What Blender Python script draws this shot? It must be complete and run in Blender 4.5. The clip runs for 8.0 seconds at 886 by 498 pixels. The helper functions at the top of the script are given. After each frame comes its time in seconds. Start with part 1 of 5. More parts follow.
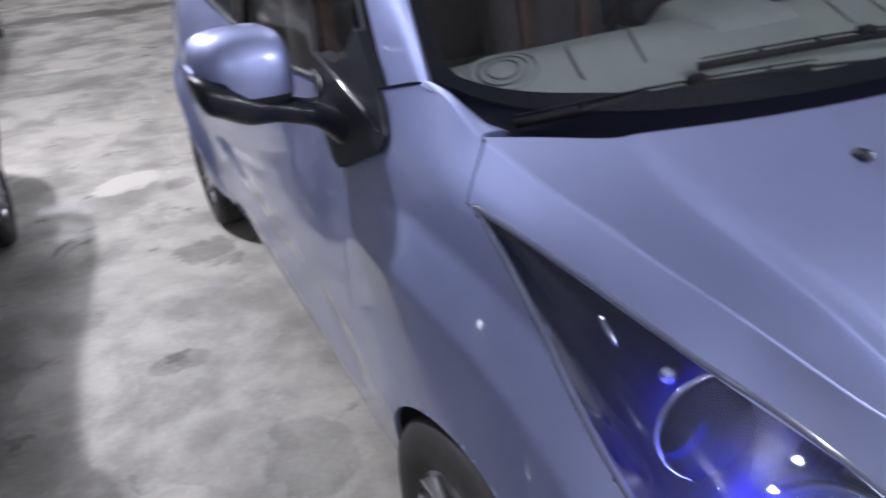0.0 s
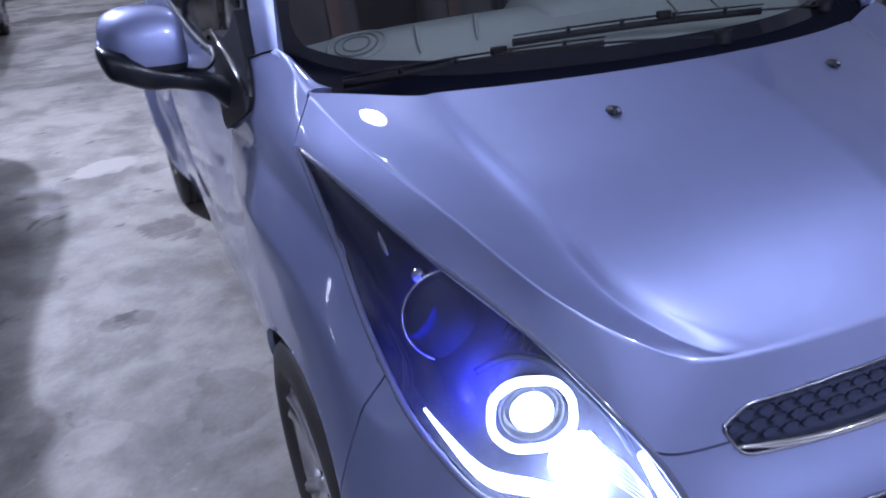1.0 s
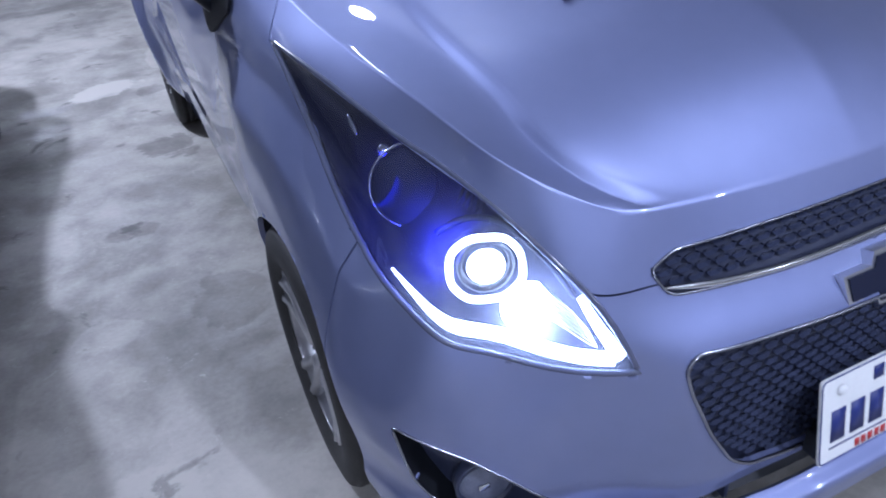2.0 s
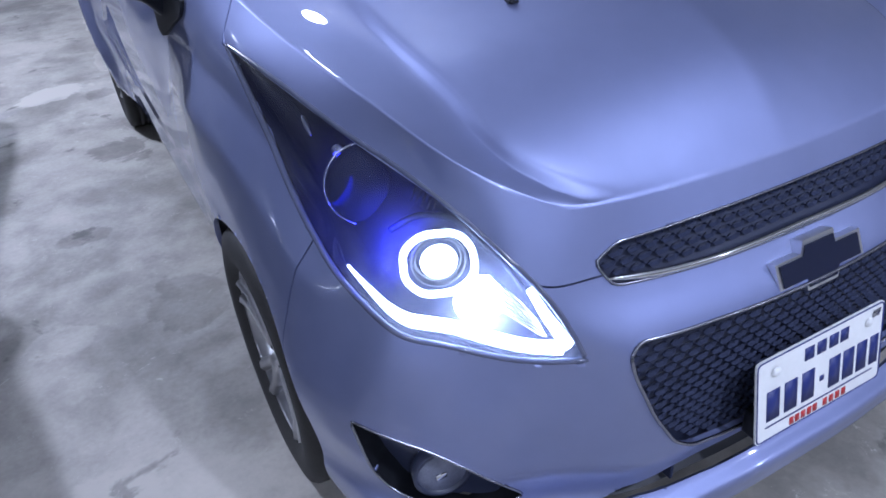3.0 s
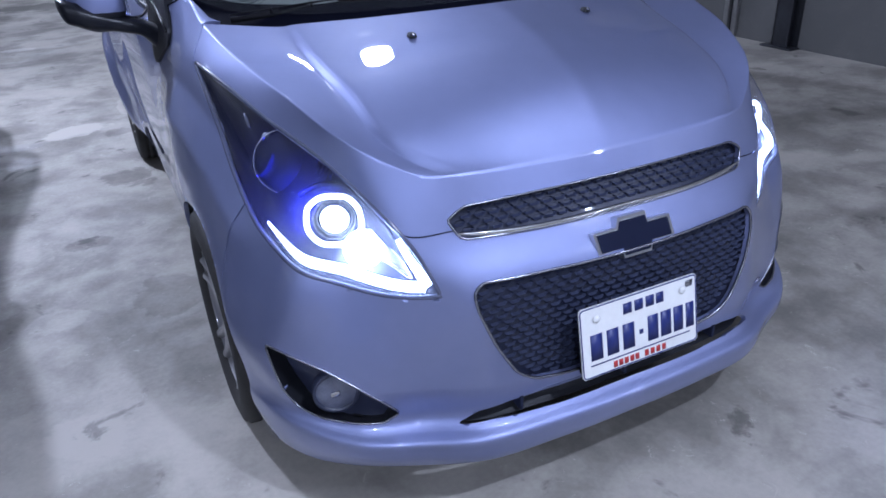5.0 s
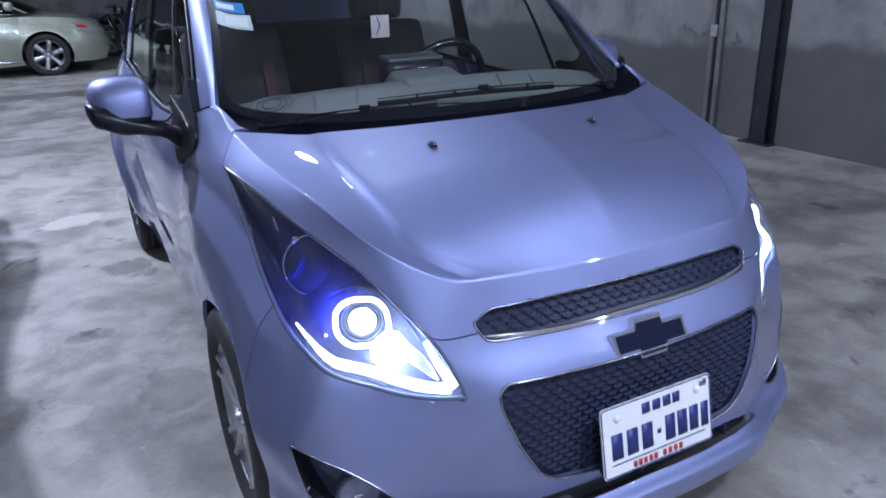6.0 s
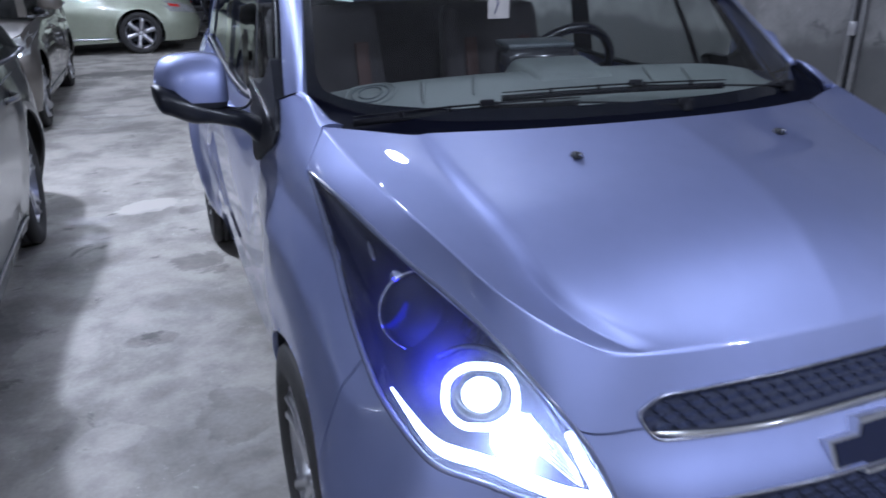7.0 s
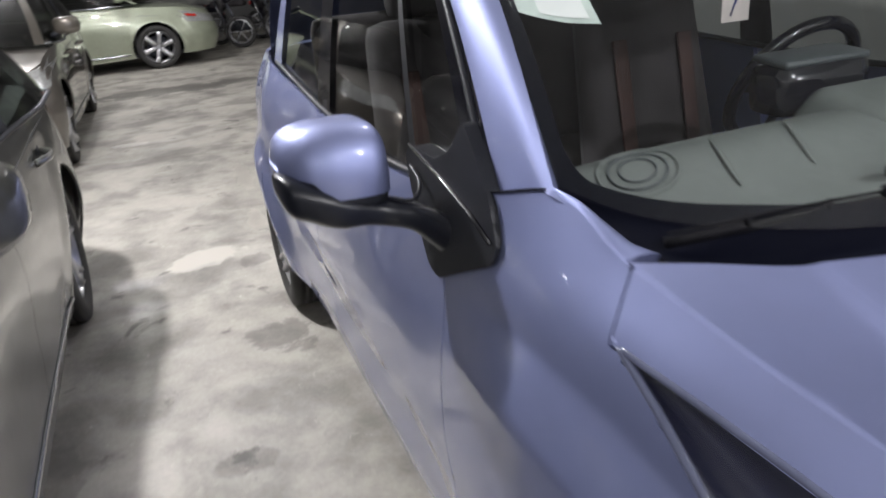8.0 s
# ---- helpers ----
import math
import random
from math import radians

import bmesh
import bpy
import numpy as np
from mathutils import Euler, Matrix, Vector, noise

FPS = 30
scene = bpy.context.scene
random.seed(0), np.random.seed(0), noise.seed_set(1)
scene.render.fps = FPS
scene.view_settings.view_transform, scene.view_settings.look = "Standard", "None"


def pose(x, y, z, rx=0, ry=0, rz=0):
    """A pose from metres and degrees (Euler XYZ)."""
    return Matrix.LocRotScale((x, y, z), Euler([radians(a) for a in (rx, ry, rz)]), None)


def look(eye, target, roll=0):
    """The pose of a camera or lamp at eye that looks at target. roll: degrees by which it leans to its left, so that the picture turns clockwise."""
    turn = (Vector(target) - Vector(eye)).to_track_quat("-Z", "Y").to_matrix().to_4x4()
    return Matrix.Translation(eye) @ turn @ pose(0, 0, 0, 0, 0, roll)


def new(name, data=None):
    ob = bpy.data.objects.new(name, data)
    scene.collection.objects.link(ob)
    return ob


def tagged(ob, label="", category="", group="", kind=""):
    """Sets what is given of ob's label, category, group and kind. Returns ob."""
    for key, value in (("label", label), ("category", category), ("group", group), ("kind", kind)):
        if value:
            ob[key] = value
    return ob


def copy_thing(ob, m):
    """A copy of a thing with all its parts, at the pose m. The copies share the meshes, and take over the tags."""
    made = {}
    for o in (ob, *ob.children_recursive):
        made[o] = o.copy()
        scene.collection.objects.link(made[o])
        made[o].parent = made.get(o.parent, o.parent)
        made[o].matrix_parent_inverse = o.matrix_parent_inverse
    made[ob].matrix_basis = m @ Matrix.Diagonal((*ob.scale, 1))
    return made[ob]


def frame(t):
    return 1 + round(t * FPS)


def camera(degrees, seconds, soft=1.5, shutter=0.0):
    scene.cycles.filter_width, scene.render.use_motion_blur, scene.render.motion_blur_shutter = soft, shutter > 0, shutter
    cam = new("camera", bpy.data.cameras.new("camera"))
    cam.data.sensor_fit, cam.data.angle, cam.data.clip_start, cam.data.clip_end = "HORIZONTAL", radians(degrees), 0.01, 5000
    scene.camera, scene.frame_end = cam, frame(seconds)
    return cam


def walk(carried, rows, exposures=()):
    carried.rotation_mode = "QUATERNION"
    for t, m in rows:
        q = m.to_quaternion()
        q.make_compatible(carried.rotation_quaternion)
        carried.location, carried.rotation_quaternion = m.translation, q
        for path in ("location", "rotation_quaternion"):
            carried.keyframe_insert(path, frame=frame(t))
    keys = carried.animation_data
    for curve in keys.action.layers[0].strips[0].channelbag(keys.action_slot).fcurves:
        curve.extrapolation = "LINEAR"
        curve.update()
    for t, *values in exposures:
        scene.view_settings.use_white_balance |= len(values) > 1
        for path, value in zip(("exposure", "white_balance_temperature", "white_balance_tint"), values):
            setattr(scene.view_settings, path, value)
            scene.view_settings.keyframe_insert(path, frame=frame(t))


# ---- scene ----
cam = camera(63.2, 8.0, soft=1.6, shutter=0.35)
PATH = [
    (0, (-1.102, -0.007, 1.325), (-0.356, 1.596, 0.391), -3.9),
    (0.5, (-1.108, -0.137, 1.322), (-0.065, 1.258, 0.339), -4.3),
    (1, (-0.94, -0.348, 1.301), (-0.219, 1.279, 0.389), -3.2),
    (1.5, (-0.9, -0.485, 1.291), (-0.336, 1.172, 0.323), -5.2),
    (2, (-0.94, -0.499, 1.279), (-0.291, 1.051, 0.195), -5.4),
    (2.2, (-0.95, -0.506, 1.283), (-0.242, 1.013, 0.192), -4.3),
    (3.3, (-0.946, -0.574, 1.29), (-0.191, 0.927, 0.206), -4.3),
    (3.5, (-0.927, -0.635, 1.287), (-0.185, 0.884, 0.219), -4.4),
    (4, (-0.852, -0.828, 1.28), (-0.172, 0.769, 0.286), -3.7),
    (4.2, (-0.831, -0.899, 1.269), (-0.154, 0.72, 0.31), -3.4),
    (5.3, (-0.967, -1.008, 1.292), (-0.161, 0.593, 0.404), -2.5),
    (5.5, (-0.989, -1.008, 1.301), (-0.158, 0.601, 0.453), -2.5),
    (6, (-1.016, -0.993, 1.344), (-0.154, 0.667, 0.637), -1.7),
    (6.5, (-1.014, -0.862, 1.325), (-0.207, 0.841, 0.656), -0.9),
    (7, (-0.948, -0.579, 1.288), (-0.265, 1.155, 0.563), -0.3),
    (7.5, (-1.019, -0.207, 1.28), (-0.487, 1.562, 0.512), -0.8),
    (8, (-1.081, 0.205, 1.327), (-0.458, 1.948, 0.569), -5.0),
]
EXPOSURES = [(0.0, 0.38, 5700, 17), (0.35, 0.10, 5250, 29), (1.0, 0.06, 5000, 26), (2.0, 0.05, 4950, 20), (6.5, 0.10, 4950, 20), (7.3, 0.22, 5350, 15), (8.0, 0.47, 6150, 13)]
walk(cam, [(t, look(eye, target, roll)) for t, eye, target, roll in PATH], EXPOSURES)

# ---- light: unseen bulbs under a closed garage's ceiling, several added only as fill ----
CEILING = 3.25
world = bpy.data.worlds.new("garage_air")
scene.world = world
world.use_nodes = True
world.node_tree.nodes["Background"].inputs[0].default_value = (0.30, 0.34, 0.42, 1)
world.node_tree.nodes["Background"].inputs[1].default_value = 0.02


BULB_Z = 2.80


def bulb_and_fill(x, y, watts, radius):
    data = bpy.data.lights.new("bulb_and_fill", "POINT")
    data.energy, data.shadow_soft_size, data.color = watts, radius, (1.0, 0.97, 0.93)
    ob = new("bulb_and_fill", data)
    ob.location = (x, y, BULB_Z)
    return ob


# x, y, watts, radius of the globe
# (-1.97, 3.6), (0.3, 2.3), (.25, -1.5) fit glints and a shadow edge; others are added fill
LAMPS = [(-1.97, 3.6, 300, .06), (-2.1, 8.4, 70, .05), (0.3, 2.3, 30, .09), (2.7, 8.2, 130, .04), (-1.6, 11.6, 100, .05),
         (.25, -1.50, 140, .05), (2.8, -3.4, 90, .05), (-1.6, -3.0, 120, .05), (-5.5, -3.0, 140, .05)]
for lx, ly, w, globe in LAMPS:
    bulb_and_fill(lx, ly, w, globe)

# ---- materials ----
def mat(name, color, rough=0.5, metal=0.0, coat=0.0, noise_scale=0.0, noise_amount=0.15, bump=0.0, bump_scale=200.0,
        spec=0.5, emit=None, strength=0.0, rough_var=0.0, flakes=0.0):
    """A surface with colour and roughness that vary at two scales, and fine relief."""
    m = bpy.data.materials.new(name)
    m.use_nodes = True
    nt = m.node_tree
    b = nt.nodes["Principled BSDF"]
    b.inputs["Base Color"].default_value = (*color, 1)
    b.inputs["Roughness"].default_value = rough
    b.inputs["Metallic"].default_value = metal
    b.inputs["Coat Weight"].default_value = coat
    b.inputs["Coat Roughness"].default_value = 0.03
    b.inputs["Specular IOR Level"].default_value = spec
    tc = nt.nodes.new("ShaderNodeTexCoord")
    if noise_scale:
        n1, n2 = nt.nodes.new("ShaderNodeTexNoise"), nt.nodes.new("ShaderNodeTexNoise")
        n1.inputs["Scale"].default_value, n1.inputs["Detail"].default_value = noise_scale, 6
        n2.inputs["Scale"].default_value, n2.inputs["Detail"].default_value = noise_scale * 9, 4
        mix = nt.nodes.new("ShaderNodeMath")
        mix.operation = "MULTIPLY_ADD"
        nt.links.new(tc.outputs["Object"], n1.inputs["Vector"])
        nt.links.new(tc.outputs["Object"], n2.inputs["Vector"])
        nt.links.new(n2.outputs["Fac"], mix.inputs[0])
        mix.inputs[1].default_value = 0.5
        nt.links.new(n1.outputs["Fac"], mix.inputs[2])
        ramp = nt.nodes.new("ShaderNodeMapRange")
        ramp.inputs["From Min"].default_value, ramp.inputs["From Max"].default_value = 0.45, 1.05
        ramp.inputs["To Min"].default_value, ramp.inputs["To Max"].default_value = 1 - noise_amount, 1 + noise_amount
        nt.links.new(mix.outputs[0], ramp.inputs["Value"])
        mul = nt.nodes.new("ShaderNodeVectorMath")
        mul.operation = "SCALE"
        mul.inputs[0].default_value = color
        nt.links.new(ramp.outputs[0], mul.inputs["Scale"])
        nt.links.new(mul.outputs[0], b.inputs["Base Color"])
        if rough_var:
            rr = nt.nodes.new("ShaderNodeMapRange")
            rr.inputs["From Min"].default_value, rr.inputs["From Max"].default_value = 0.3, 0.7
            rr.inputs["To Min"].default_value, rr.inputs["To Max"].default_value = max(0.02, rough - rough_var), rough + rough_var
            nt.links.new(n1.outputs["Fac"], rr.inputs["Value"])
            nt.links.new(rr.outputs[0], b.inputs["Roughness"])
    if bump:
        nb = nt.nodes.new("ShaderNodeTexNoise")
        nb.inputs["Scale"].default_value, nb.inputs["Detail"].default_value = bump_scale, 3
        bp = nt.nodes.new("ShaderNodeBump")
        bp.inputs["Strength"].default_value, bp.inputs["Distance"].default_value = bump, 0.002
        nt.links.new(tc.outputs["Object"], nb.inputs["Vector"])
        nt.links.new(nb.outputs["Fac"], bp.inputs["Height"])
        nt.links.new(bp.outputs[0], b.inputs["Normal"])
    if emit:
        b.inputs["Emission Color"].default_value = (*emit, 1)
        b.inputs["Emission Strength"].default_value = strength
    return m


def paint(name, color, rough=0.32, metal=0.65, dust=0.10):
    """Metallic car paint: flakes under a clear coat, with a thin uneven film of dust."""
    m = mat(name, color, rough, metal, 1.0, noise_scale=2.5, noise_amount=dust)
    nt = m.node_tree
    b = nt.nodes["Principled BSDF"]
    tc = nt.nodes.new("ShaderNodeTexCoord")
    fl = nt.nodes.new("ShaderNodeTexVoronoi")
    fl.inputs["Scale"].default_value = 900
    bp = nt.nodes.new("ShaderNodeBump")
    bp.inputs["Strength"].default_value, bp.inputs["Distance"].default_value = 0.06, 0.0005
    nt.links.new(tc.outputs["Object"], fl.inputs["Vector"])
    nt.links.new(fl.outputs["Color"], bp.inputs["Height"])
    nt.links.new(bp.outputs[0], b.inputs["Normal"])
    sm = nt.nodes.new("ShaderNodeTexNoise")
    sm.inputs["Scale"].default_value, sm.inputs["Detail"].default_value = 14, 5
    mr = nt.nodes.new("ShaderNodeMapRange")
    mr.inputs["To Min"].default_value, mr.inputs["To Max"].default_value = 0.0, 0.04
    nt.links.new(tc.outputs["Object"], sm.inputs["Vector"])
    nt.links.new(sm.outputs["Fac"], mr.inputs["Value"])
    nt.links.new(mr.outputs[0], b.inputs["Coat Roughness"])
    b.inputs["Coat IOR"].default_value = 1.65
    return m


def clear(name, tint, ior=1.45, rough=0.0, haze=0.0):
    """Thin glass: what is behind shows through its tint, with a reflection on top."""
    m = bpy.data.materials.new(name)
    m.use_nodes = True
    nt = m.node_tree
    nt.nodes.remove(nt.nodes["Principled BSDF"])
    out = nt.nodes["Material Output"]
    tr, gl, mx = nt.nodes.new("ShaderNodeBsdfTransparent"), nt.nodes.new("ShaderNodeBsdfGlossy"), nt.nodes.new("ShaderNodeMixShader")
    lw, fifth, fr = nt.nodes.new("ShaderNodeLayerWeight"), nt.nodes.new("ShaderNodeMath"), nt.nodes.new("ShaderNodeMath")
    lw.inputs["Blend"].default_value = 0.5
    fifth.operation, fr.operation = "POWER", "MULTIPLY_ADD"
    base = 1.8 * ((ior - 1) / (ior + 1)) ** 2
    fifth.inputs[1].default_value, fr.inputs[1].default_value, fr.inputs[2].default_value = 5.0, 1 - base, base
    nt.links.new(lw.outputs["Facing"], fifth.inputs[0])
    nt.links.new(fifth.outputs[0], fr.inputs[0])
    tr.inputs[0].default_value = (*tint, 1)
    gl.inputs["Roughness"].default_value = rough
    nt.links.new(fr.outputs[0], mx.inputs[0])
    body = tr.outputs[0]
    if haze:
        # translucent share that catches the LEDs' light, added to imitate bloom over the cover
        veil, both = nt.nodes.new("ShaderNodeBsdfTranslucent"), nt.nodes.new("ShaderNodeMixShader")
        veil.inputs[0].default_value = (0.85, 0.86, 0.9, 1)
        both.inputs[0].default_value = haze
        nt.links.new(body, both.inputs[1])
        nt.links.new(veil.outputs[0], both.inputs[2])
        body = both.outputs[0]
    nt.links.new(body, mx.inputs[1])
    nt.links.new(gl.outputs[0], mx.inputs[2])
    nt.links.new(mx.outputs[0], out.inputs["Surface"])
    return m


def glow(name, color, strength):
    return mat(name, (0.8, 0.8, 0.8), 0.4, emit=color, strength=strength)


def concrete(name, dark, light, wet, stains=(), foot=0.0):
    """Power-floated concrete: stains at several sizes, scuffs and damp, glossier patches."""
    m = bpy.data.materials.new(name)
    m.use_nodes = True
    nt = m.node_tree
    b = nt.nodes["Principled BSDF"]
    geo = nt.nodes.new("ShaderNodeNewGeometry")
    pos = geo.outputs["Position"]

    def tex(scale, detail, warp=0.0, rough=0.55):
        n = nt.nodes.new("ShaderNodeTexNoise")
        n.inputs["Scale"].default_value, n.inputs["Detail"].default_value = scale, detail
        n.inputs["Roughness"].default_value, n.inputs["Distortion"].default_value = rough, warp
        nt.links.new(pos, n.inputs["Vector"])
        return n.outputs["Fac"]

    def ramp(src, a, c, lo=0.0, hi=1.0):
        r = nt.nodes.new("ShaderNodeMapRange")
        r.interpolation_type = "SMOOTHSTEP"
        for key, v in (("From Min", a), ("From Max", c), ("To Min", lo), ("To Max", hi)):
            r.inputs[key].default_value = v
        nt.links.new(src, r.inputs["Value"])
        return r.outputs[0]

    def mul(p, q):
        n = nt.nodes.new("ShaderNodeMath")
        n.operation = "MULTIPLY"
        nt.links.new(p, n.inputs[0])
        nt.links.new(q, n.inputs[1])
        return n.outputs[0]

    big, mid, fine, grain = tex(0.55, 4, 0.25), tex(2.3, 6, 0.25), tex(9, 7, 0.1, 0.7), tex(60, 4)
    tone = mul(mul(ramp(big, 0.35, 0.65, 0.75, 1.0), ramp(mid, 0.36, 0.60, 0.68, 1.0)), ramp(fine, 0.3, 0.7, 0.86, 1.0))
    spots = ramp(tex(4.1, 5, 0.5, 0.6), 0.62, 0.70, 1.0, 0.62)
    scuff = ramp(tex(16, 8, 1.0, 0.8), 0.60, 0.69, 1.0, 1.5)
    tone = mul(mul(mul(tone, spots), scuff), ramp(grain, 0.3, 0.7, 0.93, 1.0))
    mix = nt.nodes.new("ShaderNodeMix")
    mix.data_type = "RGBA"
    mix.inputs["A"].default_value, mix.inputs["B"].default_value = (*dark, 1), (*light, 1)
    nt.links.new(mix.outputs["Result"], b.inputs["Base Color"])
    damp = ramp(tex(0.9, 6, 1.6), 0.56, 0.66, 0.0, 0.45)
    rim, ragged = tex(3.2, 7, 0.5, 0.65), tone
    for sx, sy, rx, ry, gain, sheen in stains:
        at = nt.nodes.new("ShaderNodeMapping")
        at.inputs["Location"].default_value = (-sx / rx, -sy / ry, 0)
        at.inputs["Scale"].default_value = (1 / rx, 1 / ry, 0)
        nt.links.new(pos, at.inputs["Vector"])
        far = nt.nodes.new("ShaderNodeVectorMath")
        far.operation = "LENGTH"
        nt.links.new(at.outputs[0], far.inputs[0])
        wob = nt.nodes.new("ShaderNodeMath")
        wob.operation = "MULTIPLY_ADD"
        nt.links.new(rim, wob.inputs[0])
        wob.inputs[1].default_value = 2.6
        nt.links.new(far.outputs["Value"], wob.inputs[2])
        mask = ramp(wob.outputs[0], 2.02, 2.28, 1.0, 0.0)
        ragged = mul(ragged, ramp(mask, 0.0, 1.0, 1.0, gain))
        if sheen:
            top = nt.nodes.new("ShaderNodeMath")
            top.operation = "MAXIMUM"
            nt.links.new(damp, top.inputs[0])
            nt.links.new(ramp(mask, 0.0, 1.0, 0.0, sheen), top.inputs[1])
            damp = top.outputs[0]
    if foot:
        high = nt.nodes.new("ShaderNodeSeparateXYZ")
        nt.links.new(pos, high.inputs[0])
        wave = nt.nodes.new("ShaderNodeMath")
        wave.operation = "MULTIPLY_ADD"
        nt.links.new(tex(0.8, 5, 0.3), wave.inputs[0])
        wave.inputs[1].default_value = 0.55
        nt.links.new(high.outputs["Z"], wave.inputs[2])
        ragged = mul(ragged, ramp(wave.outputs[0], foot + 0.22, foot + 0.36, 0.42, 1.0))
    nt.links.new(ramp(ragged, 0.25, 1.0), mix.inputs["Factor"])
    r = nt.nodes.new("ShaderNodeMapRange")
    r.inputs["To Min"].default_value, r.inputs["To Max"].default_value = 0.72, wet
    nt.links.new(damp, r.inputs["Value"])
    nt.links.new(r.outputs[0], b.inputs["Roughness"])
    bp = nt.nodes.new("ShaderNodeBump")
    bp.inputs["Strength"].default_value, bp.inputs["Distance"].default_value = 0.08, 0.003
    nt.links.new(fine, bp.inputs["Height"])
    nt.links.new(bp.outputs[0], b.inputs["Normal"])
    return m


PAINT_BLUE = paint("silver_blue_paint", (0.270, 0.303, 0.515), 0.56, 0.92, 0.05)
PAINT_GREY = paint("dark_grey_paint", (0.115, 0.115, 0.105), 0.30, 0.6, 0.25)
PAINT_BRONZE = paint("bronze_grey_paint", (0.145, 0.13, 0.11), 0.30, 0.6)
PAINT_SAGE = paint("pale_sage_silver_paint", (0.33, 0.36, 0.27), 0.34, 0.3)
BLACK = mat("black_plastic", (0.010, 0.011, 0.015), 0.45, spec=0.3, noise_scale=6, noise_amount=0.3, bump=0.15, bump_scale=500)
GLOSS_BLACK = mat("gloss_black", (0.008, 0.008, 0.012), 0.12, coat=0.6, noise_scale=5, noise_amount=0.06)
RUBBER = mat("tyre_rubber", (0.022, 0.021, 0.02), 0.72, noise_scale=12, noise_amount=0.35, bump=0.3, bump_scale=180)
CHROME = mat("chrome", (0.82, 0.83, 0.86), 0.07, 1.0, noise_scale=20, noise_amount=0.05)
TRIM = mat("dark_chrome_trim", (0.36, 0.37, 0.44), 0.24, 1.0, noise_scale=20, noise_amount=0.1)
SATIN = mat("satin_chrome", (0.45, 0.46, 0.5), 0.24, 1.0, noise_scale=20, noise_amount=0.1)
ALLOY = mat("alloy_silver", (0.55, 0.55, 0.57), 0.30, 0.85, noise_scale=9, noise_amount=0.15)
LAMP_LENS = clear("lamp_lens", (0.93, 0.94, 0.97), 1.5, haze=0.05)
WIND_GLASS = clear("windscreen_glass", (0.90, 0.94, 0.93), 1.45)
SIDE_CLEAR = clear("light_side_glass", (0.80, 0.84, 0.82), 1.5)
SIDE_GLASS = clear("tinted_side_glass", (0.20, 0.22, 0.21), 1.55)
HOUSING = mat("smoked_housing", (0.014, 0.016, 0.04), 0.42, 0.0, spec=0.25, noise_scale=5, noise_amount=0.06)
DARK_LENS = mat("dark_lens", (0.014, 0.016, 0.05), 0.55, 0.0, spec=0.12, noise_scale=5, noise_amount=0.06)
LED = glow("white_led", (0.80, 0.88, 1.0), 7.0)
DASH = mat("grey_dashboard", (0.14, 0.155, 0.147), 0.6, noise_scale=8, noise_amount=0.15, bump=0.3, bump_scale=400)
SEAT = mat("dark_seat_fabric", (0.03, 0.026, 0.028), 0.85, noise_scale=14, noise_amount=0.4, bump=0.4, bump_scale=300)
SEAT_RED = mat("maroon_seat_trim", (0.045, 0.018, 0.014), 0.7, noise_scale=14, noise_amount=0.3)
STAINS_AND_GLEAMS = [(-1.08, 3.80, .20, .16, 1.5, 0), (-.84, 2.78, .13, .14, .72, 0), (-.86, 3.62, .10, .12, .8, 0), (-1.38, 3.65, .16, .10, .85, .8),
          (-1.34, 3.30, .10, .10, .9, .7), (-1.10, 2.04, .12, .06, .82, 0), (-1.48, 7.0, .22, .12, 1.1, 1.3), (-.9, 10.1, 1.3, .35, .6, .4),
          # the first two, long streaks, also lighten the colour: a painted gloss reflection
          (-.75, 4.25, .06, .22, 1.1, 1.2), (-.70, 5.3, .06, .45, 1.1, 1.2), (-1.66, 2.1, .16, .35, .82, 0), (-.85, 1.45, .14, .18, .84, 0),
          (-1.15, .75, .12, .10, 1.14, 0), (-1.02, .36, .10, .13, 1.16, 0), (-1.22, 1.45, .12, .09, 1.14, 0), (-.98, .05, .09, .12, .8, 0)]
FLOOR = concrete("garage_concrete", (0.11, 0.103, 0.092), (0.46, 0.436, 0.385), 0.34, STAINS_AND_GLEAMS)
WALL = concrete("wall_concrete", (0.085, 0.085, 0.083), (0.25, 0.245, 0.235), 0.45, (), 0.72)
PLASTER = mat("ceiling_plaster", (0.30, 0.30, 0.29), 0.9, noise_scale=1.5, noise_amount=0.15)
STEEL = mat("painted_steel", (0.20, 0.20, 0.20), 0.45, 0.5, noise_scale=4, noise_amount=0.25)
STEEL_DARK = mat("dark_steel", (0.035, 0.037, 0.045), 0.4, 0.4, noise_scale=4, noise_amount=0.3)
WHITE = mat("plate_white", (0.78, 0.79, 0.78), 0.35, noise_scale=12, noise_amount=0.06)
INK_BLUE = mat("plate_blue_ink", (0.02, 0.03, 0.16), 0.4, noise_scale=40, noise_amount=0.1)
INK_RED = mat("plate_red_ink", (0.45, 0.03, 0.03), 0.4, noise_scale=40, noise_amount=0.1)
RED_LENS = mat("red_tail_lens", (0.5, 0.02, 0.015), 0.12, coat=0.5, noise_scale=20, noise_amount=0.15)
STICKER_BLUE = mat("sticker_blue", (0.03, 0.22, 0.55), 0.4, noise_scale=30, noise_amount=0.1)
STICKER_PALE = mat("sticker_pale", (0.55, 0.62, 0.58), 0.4, noise_scale=30, noise_amount=0.15)

